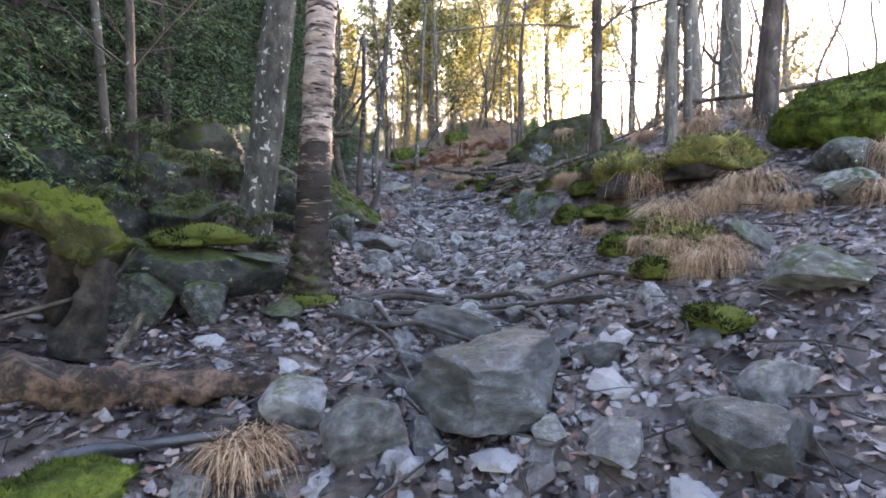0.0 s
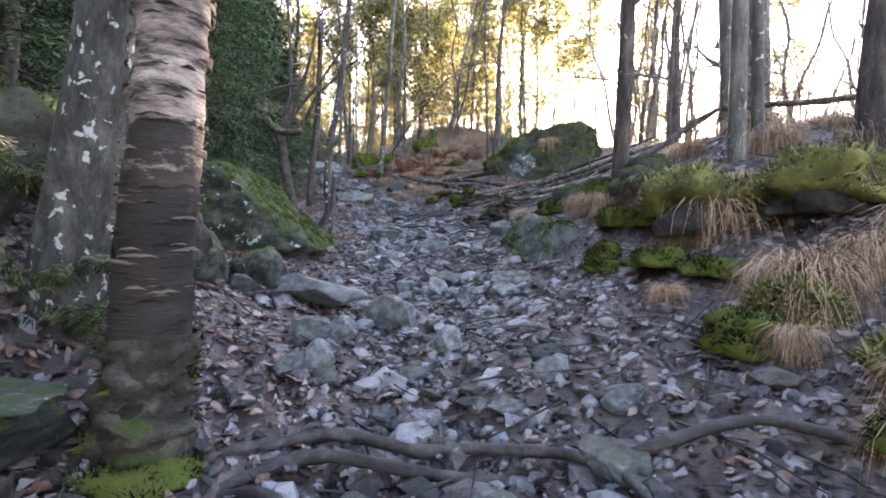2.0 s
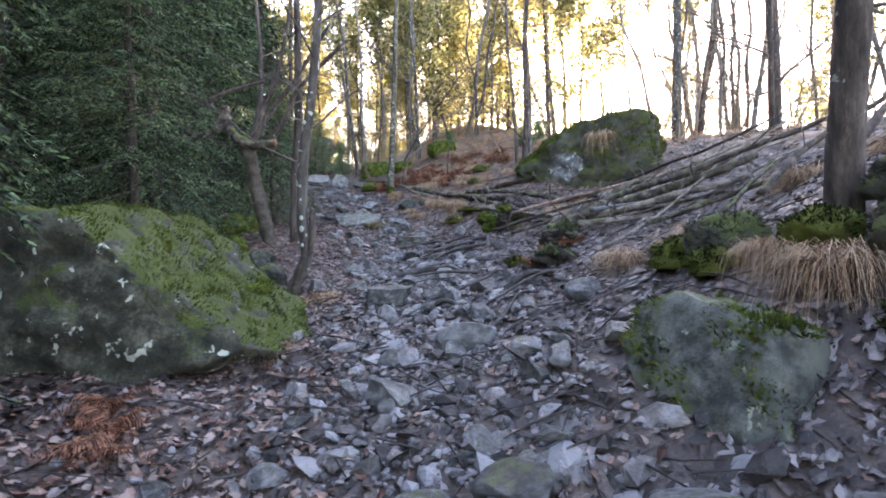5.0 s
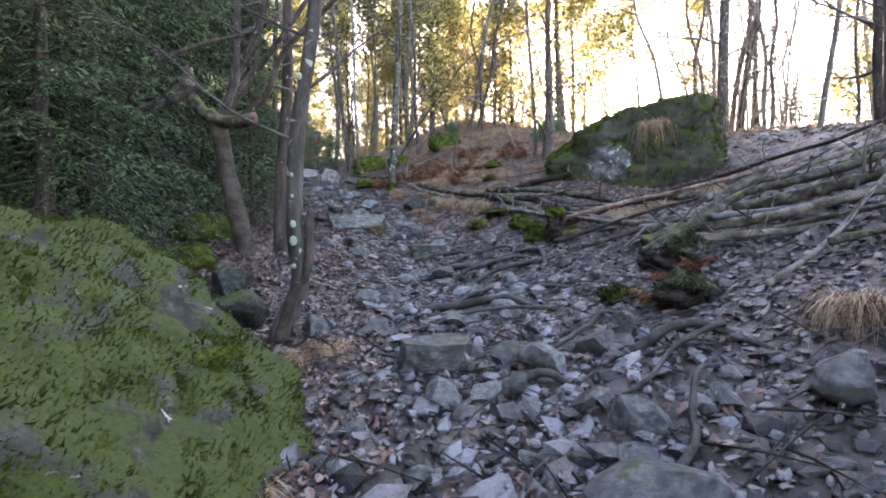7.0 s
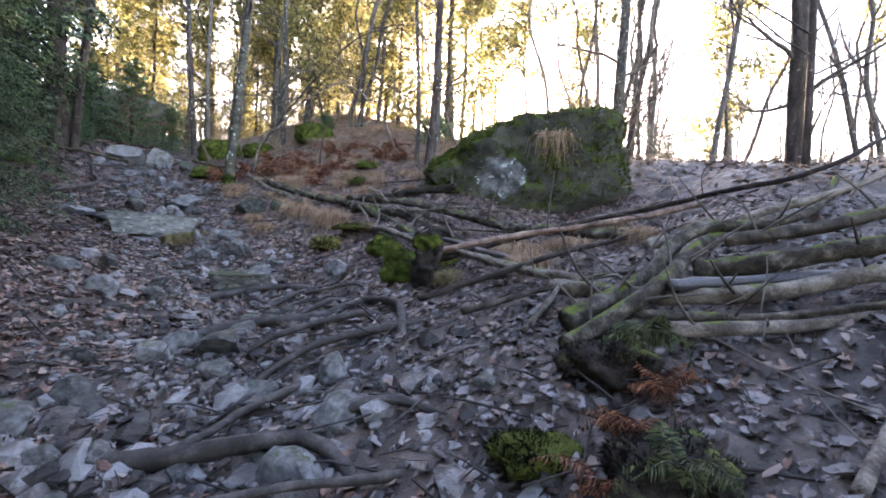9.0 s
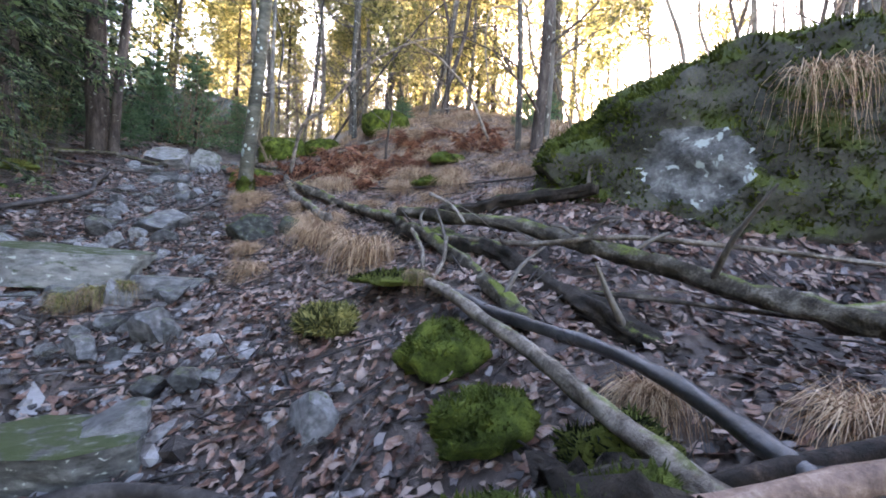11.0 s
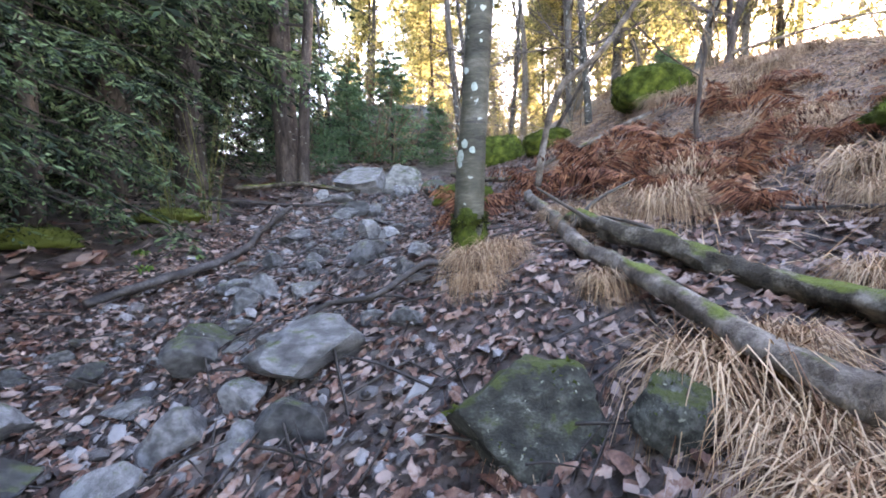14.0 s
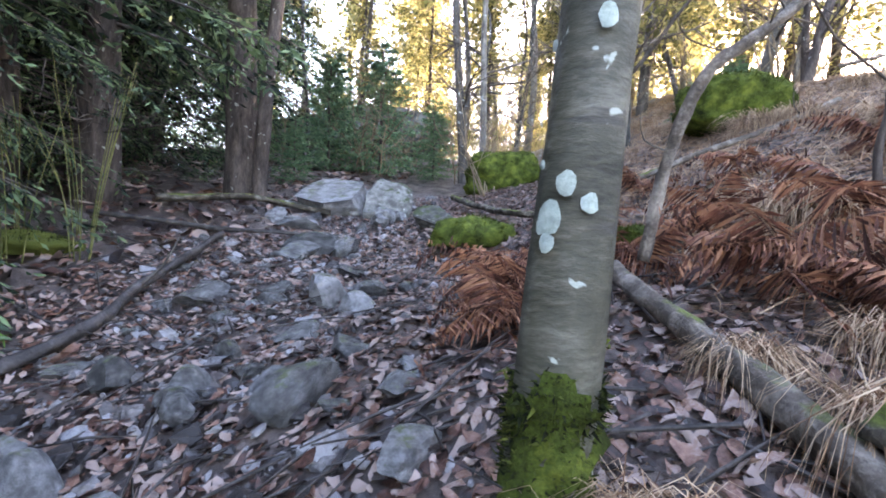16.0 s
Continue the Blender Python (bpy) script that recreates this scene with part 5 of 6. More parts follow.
def spruce_proto(name, seed, tall, reach, levels, per, twigs, count, size, width, low, mat, droop=0.35, trunk=0.12, dead=0):
    rng = np.random.default_rng(seed)
    starts, ways, lengths, stems = [], [], [], []
    for k in range(levels):
        f = low + (1 - low) * (k + rng.uniform(-0.3, 0.3)) / levels
        length = reach * (1 - f) ** 0.75 * rng.uniform(0.8, 1.1) + 0.12
        for j in range(per):
            a = math.tau * (j / per) + rng.uniform(-0.4, 0.4) + k
            z = tall * f + rng.uniform(-0.1, 0.1)
            way = np.array([math.cos(a), math.sin(a), 0.12 - droop * (1 - f)])
            line = []
            for s in np.linspace(0, 1, 6):
                line.append(np.array([0, 0, z]) + way * length * s + np.array([0, 0, -droop * 0.45 * length * s * s + 0.18 * length * max(0, s - 0.7)]))
            stems.append(line)
            for q in range(twigs):
                s = rng.uniform(0.12, 1.0) * 5
                i = min(4, int(s))
                p = line[i] + (line[i + 1] - line[i]) * (s - i)
                ahead = (line[i + 1] - line[i]) / (np.linalg.norm(line[i + 1] - line[i]) + 1e-6)
                sd = np.cross(ahead, [0, 0, 1.0]) * (1 if q % 2 else -1)
                w = ahead * 0.55 + sd * rng.uniform(0.4, 1.0) + np.array([0, 0, rng.uniform(-0.75, 0.0)])
                starts.append(p)
                ways.append(w / np.linalg.norm(w))
                lengths.append(length * rng.uniform(0.18, 0.4) * (1.15 - 0.5 * s / 5))
    v, f = needle_soup(rng, np.array(starts), np.array(ways), np.array(lengths), count, size, width)
    root = new(name)
    part("crown", soup("crown", v.tolist(), f.tolist(), mat, False), mat, root)
    bm = bmesh.new()
    tube(bm, [Vector((0.02 * math.sin(z * 3), 0, z)) for z in np.linspace(-0.3, tall * 0.97, 14)], trunk, 0.012, 9, 0.08, seed, 0.3)
    part("trunk", bm, m_dark, root)
    bm = bmesh.new()
    for line in stems[:: 1 if tall > 3 else 2]:
        tube(bm, [Vector(p) for p in line], max(0.008, trunk * 0.13), 0.003, 4, 0, cap=False)
    rnd = random.Random(seed)
    for k in range(dead):
        a, z = rnd.uniform(0, math.tau), rnd.uniform(0.4, tall * low * 1.1)
        twigs_into(bm, rnd, Vector((0, 0, z)), Vector((math.cos(a), math.sin(a), -0.1)), rnd.uniform(0.6, 1.3), 0.012, 1)
    tagged(part("twig_mass", bm, m_twig, root), kind="stuff")
    return root


def stand(proto, x, y, size, turn, label, group, wide=1.0):
    ob = copy_thing(proto, pose(x, y, gz(x, y) - 0.05, 0, 0, turn))
    ob.scale = (size * wide, size * wide, size)
    return tagged(ob, label, "spruce tree", group)


old = spruce_proto("spruce_tree", 1, 9.0, 2.3, 24, 6, 26, 14, 0.12, 0.012, 0.06, m_spruce, 0.45, 0.13, 0)
tagged(old, "tall dark spruce with drooping needle branches", "spruce tree", "dark spruces")
old.matrix_world = pose(-4.6, 12.6, gz(-4.6, 12.6), 0, 0, 10)
tall = spruce_proto("spruce_tree", 2, 11.0, 2.4, 20, 6, 17, 10, 0.17, 0.02, 0.2, m_spruce, 0.4, 0.2, 22)
tagged(tall, "tall spruce with bare dead lower branches", "spruce tree", "dark spruces")
tall.matrix_world = pose(-6.2, 20.7, gz(-6.2, 20.7), 0, 0, 0)
young = spruce_proto("young_spruce", 3, 2.2, 0.75, 13, 6, 16, 12, 0.085, 0.008, 0.05, m_young, 0.1, 0.035)
tagged(young, "bluish green young spruce", "spruce tree", "young spruces")
young.matrix_world = pose(-6.0, 25.4, gz(-6.0, 25.4))
# A few, as at (-4.1, 3.4) and (-5.9, 18.3), are added to cast shade.
for x, y, s, turn in [(-4.0, 6.9, 0.85, 60), (-5.6, 9.2, 1.0, 130), (-3.7, 10.6, 0.6, 200), (-6.6, 14.6, 1.1, 290), (-5.3, 16.4, 0.9, 10), (-4.3, 4.9, 0.8, 100), (-5.0, 2.6, 0.95, 220), (-7.6, 5.8, 1.1, 20), (-7.4, 16.6, 0.9, 45), (-8.0, 20.2, 1.0, 77), (-9.2, 18.6, 1.1, 190), (-9.6, 22.0, 1.1, 250), (-6.3, 17.3, 0.6, 99), (-7.0, 12.6, 1.1, 180), (-6.2, 7.2, 1.1, 240), (-5.8, 4.2, 1.0, 310), (-9.0, 26.6, 1.0, 15), (-10.6, 29.0, 1.1, 115), (-8.3, 23.4, 0.95, 215), (-10.8, 23.6, 1.1, 15), (-4.1, 3.4, 0.7, 160), (-5.9, 18.3, 0.95, 140), (-6.4, 15.9, 1.0, 230), (-9.5, 20.5, 1.2, 5), (-8.8, 22.2, 1.1, 300), (-11.0, 21.6, 1.3, 60), (-8.2, 11.2, 1.2, 75), (-8.6, 17.2, 1.2, 150), (-3.3, 14.6, 0.45, 40)]:
    stand(old, x, y, s, turn, "dark green spruce with drooping branches", "dark spruces")
# Many scaled up to block sky light; those behind the camera are unseen additions.
for x, y, s, turn in [(-7.9, 19.0, 1.6, 40), (-8.6, 23.2, 1.7, 120), (-8.8, 14.2, 1.8, 70), (-8.4, 16.2, 1.7, 170), (-6.9, 20.0, 1.4, 110), (-11, 20, 1.9, 10), (-11.5, 14, 1.9, 60), (-12, 8, 1.9, 300), (-12.5, 31, 1.3, 0), (-11.5, 25, 1.2, 20), (-13, 17, 2.0, 200), (-12.5, 11, 2.0, 100), (-10.5, 5, 1.8, 20), (-13.5, 22, 1.3, 60), (-14.5, 27, 1.2, 10), (-14, 4, 1.2, 90), (-14.5, 13, 1.3, 0), (-10, 2, 1.2, 99), (-7.2, 18.0, 1.5, 0), (-11, -4, 1.9, 0), (-6, -5, 1.8, 50), (0.5, -9, 1.3, 160), (6, -7, 1.2, 220), (-3, -9, 1.8, 90)]:
    stand(tall, x, y, s, turn, "tall dark spruce closing the wood and blocking sky light", "dark spruces")
for x, y, s, turn in [(-5.1, 26.0, 1.25, 50), (-6.9, 27.2, 1.2, 90), (-3.9, 26.0, 0.75, 10), (-7.6, 24.8, 1.1, 140), (-5.6, 23.6, 0.5, 10)]:
    stand(young, x, y, s, turn, "bluish green young spruce", "young spruces")
bushes = [(0.9, 23.6, 0.35, 0), (0.4, 23.3, 0.3, 80), (3.4, 20.8, 0.35, 30), (4.0, 21.4, 0.4, 130)]
for x, y, s, turn in bushes:
    stand(young, x, y, s, turn, "low green spruce seedling in dry grass", "young spruces", 1.5)
# the leaning double trunk beside the path's head
bare_tree("old_tree", -5.45, 22.2, 0.25, 9, m_dark, "old dark trunk with pale lichen and mossy foot", (-0.07, 0), 0.12, 7, 0.4, 0.5)
bare_tree("old_tree", -5.15, 22.1, 0.11, 9, m_dark, "grey split trunk grown against a dark one", (0.05, 0), 0.1, 7, 0.4, 0.5)


# ---- sunlit wood beyond the crest ----
def leafy_proto(name, seed, tall, spread, count, size, mat, label, trunk_mat, low=0.3):
    rng, rnd = np.random.default_rng(seed), random.Random(seed)
    root = new(name)
    bm, tips = bmesh.new(), []
    for k in range(20):
        z, a = tall * (low + (0.97 - low) * k / 20), rnd.uniform(0, math.tau)
        reach = spread * (1 - 0.7 * (z / tall - low) / (1 - low)) * rnd.uniform(0.6, 1.1)
        pts = [Vector((0, 0, z)), Vector((math.cos(a) * reach * 0.5, math.sin(a) * reach * 0.5, z + 0.3)), Vector((math.cos(a) * reach, math.sin(a) * reach, z + 0.4 + rnd.uniform(-0.4, 0.3)))]
        tube(bm, curve_points(pts, 3), 0.03, 0.008, 4, 0, cap=False)
        tips += [np.array(p) for p in curve_points(pts, 4)[2:]]
    tagged(part("twig_mass", bm, m_twig, root), kind="stuff")
    bm = bmesh.new()
    tube(bm, [Vector((0.15 * math.sin(z * 0.7 + seed), 0.1 * math.cos(z * 0.5), z)) for z in np.linspace(-0.4, tall, 12)], 0.1, 0.025, 8, 0.08, seed, 0.3)
    part("trunk", bm, trunk_mat, root)
    tips = np.array(tips)
    c = tips[rng.integers(0, len(tips), count)] + rng.normal(0, 0.28, (count, 3))
    a, b = rng.normal(0, 1, (count, 3)), rng.normal(0, 1, (count, 3))
    a /= np.linalg.norm(a, axis=1)[:, None]
    b = np.cross(a, b)
    b /= np.linalg.norm(b, axis=1)[:, None]
    s = size * rng.uniform(0.5, 1.3, (count, 1))
    v = np.stack([c - a * s, c + b * s * 0.5, c + a * s, c - b * s * 0.5], 1).reshape(-1, 3)
    i = np.arange(count) * 4
    part("crown", soup("crown", v.tolist(), np.stack([i, i + 1, i + 2, i + 3], 1).tolist(), mat, False), mat, root)
    return tagged(root, label, "tree", "sunlit far trees")


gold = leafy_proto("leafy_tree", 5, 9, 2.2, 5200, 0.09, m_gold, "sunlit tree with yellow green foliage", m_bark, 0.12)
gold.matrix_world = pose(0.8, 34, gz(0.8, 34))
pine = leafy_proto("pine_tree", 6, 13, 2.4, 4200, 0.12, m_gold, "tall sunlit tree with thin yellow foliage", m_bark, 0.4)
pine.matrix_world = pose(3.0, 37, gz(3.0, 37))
rnd = random.Random(21)
spots_far = [(5.6, 25.5), (6.6, 27.0), (-0.6, 30.5), (1.8, 31.5), (-2.6, 32), (4.0, 30), (-4.4, 30.5), (0.6, 28.5), (9.5, 33), (3.2, 27.5), (13, 27), (16.5, 23), (11, 30), (15, 31), (19, 18)]
for k in range(48):
    proto = gold if k % 2 else pine
    x, y = rnd.uniform(-13, 9), rnd.uniform(30, 50)
    if k < 15:
        x, y = spots_far[k]
    ob = copy_thing(proto, pose(x, y, gz(x, y) - 0.1, 0, 0, rnd.uniform(0, 360)))
    k = rnd.uniform(0.75, 1.25)
    ob.scale = (k, k, k)
# Spruces again, with the sun's glow put into their needle colour.
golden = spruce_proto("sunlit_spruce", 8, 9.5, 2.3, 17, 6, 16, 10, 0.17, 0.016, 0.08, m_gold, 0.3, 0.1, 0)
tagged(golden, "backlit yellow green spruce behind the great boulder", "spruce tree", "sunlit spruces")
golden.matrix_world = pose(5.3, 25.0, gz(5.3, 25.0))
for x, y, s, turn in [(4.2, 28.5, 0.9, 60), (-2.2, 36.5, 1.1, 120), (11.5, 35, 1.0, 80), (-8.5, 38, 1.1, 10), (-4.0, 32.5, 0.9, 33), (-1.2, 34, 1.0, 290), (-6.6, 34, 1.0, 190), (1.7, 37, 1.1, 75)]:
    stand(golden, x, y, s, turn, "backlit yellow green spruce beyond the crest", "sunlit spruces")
bare = []
for seed in range(4):
    tree, pts = bare_tree("bare_tree", 8.5 + 2.2 * seed, 18.0 + 3.1 * seed, 0.06 + 0.015 * seed, 8 + seed, (m_bark, m_white, m_dark, m_bark)[seed], "slender bare tree against the bright sky", (0.03 * (seed - 1), 0), 0.35, 13, 0.25, 0.3, 3)
    bare.append(tagged(tree, group="bare far trees"))
for k in range(74):
    x, y = rnd.uniform(-4, 22), rnd.uniform(23, 44)
    if k % 2 == 0:
        x, y = rnd.uniform(8, 22), rnd.uniform(7, 28)
    ob = copy_thing(bare[k % 4], pose(x, y, gz(x, y) - 0.1, rnd.uniform(-8, 8), rnd.uniform(-20, 20), rnd.uniform(0, 360)))
    k = rnd.uniform(0.6, 1.05)
    ob.scale = (k, k, k)
for k in range(26):
    a = rnd.uniform(-0.6, math.pi + 0.6)
    x, y = 4 + 62 * math.cos(a) * rnd.uniform(0.8, 1.1), 14 + 58 * math.sin(a) * rnd.uniform(0.9, 1.1)
    stand(tall, x, y, rnd.uniform(0.8, 1.2), rnd.uniform(0, 360), "distant spruce beyond the crest", "far spruces")


# bushes of thin bare stems on the crest and the far bank
def bush_proto(seed):
    rnd = random.Random(seed)
    root = new("bare_bush")
    for k in range(7):
        bm = bmesh.new()
        a = rnd.uniform(0, math.tau)
        twigs_into(bm, rnd, Vector((0.1 * math.cos(a), 0.1 * math.sin(a), -0.05)), Vector((0.45 * math.cos(a), 0.45 * math.sin(a), 1)).normalized(), rnd.uniform(0.8, 1.6), 0.012, 2)
        part("stem", bm, m_dry, root)
    return tagged(root, "bush of thin bare twigs in dry grass", "bush", "bare bushes")


protos = [bush_proto(k) for k in (41, 42, 43)]
for k, (x, y) in enumerate([(4.9, 18.6), (3.9, 23.5), (-0.6, 25.6)]):
    protos[k].matrix_world = pose(x, y, gz(x, y))
rnd = random.Random(77)
for k in range(84):
    x, y = (rnd.uniform(-2.5, 7), rnd.uniform(23.5, 31)) if k % 2 else (rnd.uniform(5.5, 13), rnd.uniform(7, 27))
    if k % 4 == 1:
        x, y = rnd.uniform(-8.5, -2.5), rnd.uniform(25.5, 29.5)
    ob = copy_thing(protos[k % 3], pose(x, y, gz(x, y), 0, 0, rnd.uniform(0, 360)))
    k = rnd.uniform(0.7, 1.5)
    ob.scale = (k, k, k)


# ---- grass, ferns and herbs ----
def blades(rng, count, spread, length, width, droop, mat, name, upright=0.5, comb=0.9):
    """A tuft of long blades that arch up and hang over, most of them towards +x; comb: how far they fan out, in radians."""
    a = rng.uniform(0, math.tau, count)
    r0 = spread * 0.5 * np.sqrt(rng.uniform(0, 1, count))
    b = np.where(rng.uniform(0, 1, count) < 0.8, rng.normal(0, comb, count), rng.uniform(0, math.tau, count))
    ln = length * rng.uniform(0.4, 1.25, count)
    up = upright * rng.uniform(0.3, 1.4, count)
    fall = droop * rng.uniform(0.75, 1.2, count)
    wave = rng.normal(0, 0.25, count)
    rows = []
    for s in (0.0, 0.3, 0.65, 1.0):
        d = b + wave * s
        out = ln * s * (1 - 0.25 * s)
        z = ln * s * up * (1 - s) - fall * ln * s * s * 0.8
        c = np.stack([np.cos(d) * out + np.cos(a) * r0, np.sin(d) * out + np.sin(a) * r0, z + 0.02], 1)
        side = np.stack([-np.sin(d), np.cos(d), 0.5 * rng.normal(0, 1, count)], 1) * width * (1 - 0.8 * s)
        rows += [c - side, c + side]
    v = np.stack(rows, 1).reshape(-1, 3)
    f = []
    for i in range(count):
        o = i * 8
        f += [(o, o + 1, o + 3, o + 2), (o + 2, o + 3, o + 5, o + 4), (o + 4, o + 5, o + 7, o + 6)]
    return soup(name, v.tolist(), f, mat, True)


rng = np.random.default_rng(8)
tuft_meshes = [blades(rng, 420, 0.24, 0.38, 0.0019, 0.75, m_straw, "blade_clump", 1.0, 1.1) for _ in range(3)]
thatch_meshes = [blades(rng, 330, 0.28, 0.34, 0.0021, 0.95, m_thatch, "thatch", 0.75, 1.4) for _ in range(3)]
green_tuft = blades(rng, 300, 0.18, 0.26, 0.0032, 0.7, m_grass, "tuft", 0.9)


def tuft(x, y, size, label="tuft of dry straw grass hanging over", mesh=None, lift=0.03, group="straw grass tufts"):
    ob = new("grass_tuft")
    pick = int(abs(x * 53 + y * 29)) % 3
    part("blade_clump", mesh or tuft_meshes[pick], None, ob)
    part("thatch", thatch_meshes[(pick + 1) % 3], None, ob, "darker withered blades")
    fall = math.degrees(math.atan2(-float(height(x, y + 0.2) - height(x, y - 0.2)), -float(height(x + 0.2, y) - height(x - 0.2, y))))
    place(ob, x, y, gz(x, y) + lift, (size, size, size * 0.95), fall + (x * 91 + y * 57) % 50 - 25)
    return tagged(ob, label, "grass", group)


for x, y, s, up in [(2.0, 4.3, 0.75, 0.12), (1.7, 3.42, 0.7, 0.1), (1.95, 3.25, 0.6, 0.1), (1.58, 4.85, 0.6, 0.05), (-0.72, 1.85, 0.8, 0.03), (2.25, 5.5, 0.9, 0.2), (2.5, 5.5, 0.9, 0.2), (2.9, 5.1, 0.9, 0.22), (1.88, 6.72, 1.0, 0.06), (1.85, 7.1, 0.8, 0.06), (1.7, 4.0, 0.6, 0.1), (1.5, 3.3, 0.6, 0.05), (1.62, 3.15, 0.6, 0.05), (2.6, 4.5, 0.9, 0.04), (2.9, 3.9, 0.8, 0.04), (-1.25, 8.2, 0.9, 0.04), (-1.15, 9.6, 0.7, 0.02), (-1.4, 9.5, 0.7, 0.02)]:
    tuft(x, y, s, lift=up)
for x, y, s in [(-0.35, 17.9, 0.9), (-0.15, 18.3, 0.8), (0.1, 17.95, 0.9), (0.35, 18.1, 0.9), (-0.55, 18.2, 0.7), (0.62, 15.3, 1.25), (0.72, 15.22, 1.0), (0.16, 15.95, 1.1), (0.3, 15.85, 1.0), (-0.45, 15.9, 0.7), (1.3, 16.5, 1.0), (1.0, 16.3, 0.8), (0.42, 14.25, 0.45), (-0.26, 15.35, 0.75), (-0.55, 16.3, 0.6), (0.0, 16.45, 0.85), (0.2, 16.6, 0.8), (-0.95, 17.45, 0.9), (-0.85, 17.6, 0.8), (-0.3, 17.1, 0.6), (0.6, 16.9, 0.8), (1.5, 16.9, 1.0), (2.2, 17.2, 1.1), (2.6, 16.6, 0.9), (1.9, 15.9, 0.8), (0.9, 17.5, 0.8), (1.6, 17.8, 0.9), (1.95, 11.75, 0.9), (2.1, 12.15, 1.0), (2.45, 11.9, 0.9), (2.65, 12.4, 1.0), (2.2, 12.65, 0.9), (3.0, 12.6, 1.0), (3.3, 13.0, 1.0), (1.75, 13.0, 0.7), (2.9, 11.6, 0.8), (4.0, 13.3, 1.0), (-0.9, 17.25, 0.6), (0.1, 16.2, 0.9)]:
    tuft(x, y, s)
for x, y, s in [(-1.15, 14.95, 0.7), (1.0, 14.3, 0.45), (-1.0, 15.0, 0.6), (-1.3, 14.85, 0.6), (1.3, 11.95, 0.5), (1.4, 12.05, 0.5)]:
    tuft(x, y, s, "tuft of green and yellow grass", green_tuft, 0.1, "green grass tufts")
hang = blades(rng, 90, 0.3, 0.45, 0.003, 1.2, m_straw, "tuft", 0.7, 0.9)
for k in range(2):
    ob = new("grass_tuft", hang)
    place(ob, 3.5 + 0.2 * k, 14.3 - 0.07 * k, 4.42 + 0.02 * k, (0.85, 0.85, 1.0), 235 + k * 15)
    tagged(ob, "thin dry grass hanging over the great boulder", "grass", "straw grass tufts")
rnd = random.Random(31)
for k in range(110):
    x, y = rnd.uniform(0.0, 6.5), rnd.uniform(16.5, 30)
    if rnd.random() < 0.25:
        x, y = rnd.uniform(1.6, 4.5), rnd.uniform(2.2, 9.0)
    if x - path_x(y) > 1.4 and not (1.9 < x < 5.2 and 13.6 < y < 16.2):
        tuft(x, y, rnd.uniform(0.7, 1.5))


def frond_mesh(seed, length, mat=None):
    """A withered bracken frond: an arching rib with drooping leaflets."""
    rng = np.random.default_rng(seed)
    v, f = [], []
    prev = None
    for k in range(36):
        s = k / 35
        c = np.array([length * s, 0.05 * math.sin(s * 3 + seed), length * (0.55 * s - 0.75 * s * s)])
        w = length * 0.24 * math.sin(min(1, 0.15 + s * 1.1) * math.pi) + 0.01
        for sg in (-1, 1):
            tip = c + np.array([0.25 * w, sg * w, -0.65 * w + rng.normal(0, 0.035)])
            mid = (c + tip) / 2 + np.array([0.0075, 0, 0.01])
            low = (c + tip) / 2 - np.array([0.0075, 0, 0.0])
            o = len(v)
            v += [c, mid, tip, low]
            f.append((o, o + 1, o + 2, o + 3))
        if prev is not None:
            o = len(v)
            n = np.array([0, 0.003, 0])
            v += [prev - n, prev + n, c + n, c - n]
            f.append((o, o + 1, o + 2, o + 3))
        prev = c
    return soup("frond", [tuple(map(float, p)) for p in v], f, mat or m_fern, False)


fronds = [frond_mesh(k, 0.42 + 0.06 * k) for k in range(4)]


green_fronds = [frond_mesh(k + 10, 0.3 + 0.04 * k, m_polypody) for k in range(4)]


def fern(x, y, size, count, rnd, label="clump of withered rust brown bracken", green=False, lift=0.0):
    root = new("bracken_fern")
    root.matrix_world = pose(x, y, gz(x, y) + lift, 0, 0, rnd.uniform(0, 360)) @ Matrix.Diagonal((size, size, size, 1))
    for k in range(count):
        ob = part("frond", (green_fronds if green else fronds)[k % 4], None, root)
        ob.matrix_local = pose(0, 0, 0.02 + rnd.uniform(0, 0.15), rnd.uniform(-25, 25), rnd.uniform(-35, 25), 360 * k / count + rnd.uniform(-20, 20))
    return tagged(root, label, "fern", "green ferns" if green else "withered bracken")


for x, y, s in [(-0.3, 18.8, 1.1), (0.3, 19.5, 1.2), (-1.4, 19.4, 1.0), (-1.3, 19.1, 0.9), (0.0, 18.3, 0.8), (-0.7, 19.3, 1.0), (0.8, 19.0, 1.0), (0.6, 18.4, 0.9), (-0.2, 19.9, 1.0), (1.3, 19.6, 1.1), (-0.9, 20.3, 0.9), (1.9, 19.2, 1.0), (0.9, 20.4, 1.0), (0.2, 20.8, 0.9), (1.6, 20.6, 0.9), (2.3, 18.6, 0.9), (-0.5, 21.2, 0.9), (-1.3, 20.0, 0.8), (2.4, 20.0, 1.0), (0.4, 17.7, 0.7), (-1.35, 18.9, 0.8), (1.2, 18.6, 0.7), (-1.6, 6.9, 0.5), (-1.9, 5.9, 0.5), (1.35, 9.75, 0.5), (1.1, 9.6, 0.4), (1.6, 9.9, 0.45), (-1.3, 18.55, 0.9), (-0.1, 18.6, 0.9), (0.35, 18.9, 1.0), (-1.75, 7.1, 0.5), (-1.5, 6.6, 0.45)]:
    fern(x, y, s, 9, rnd)
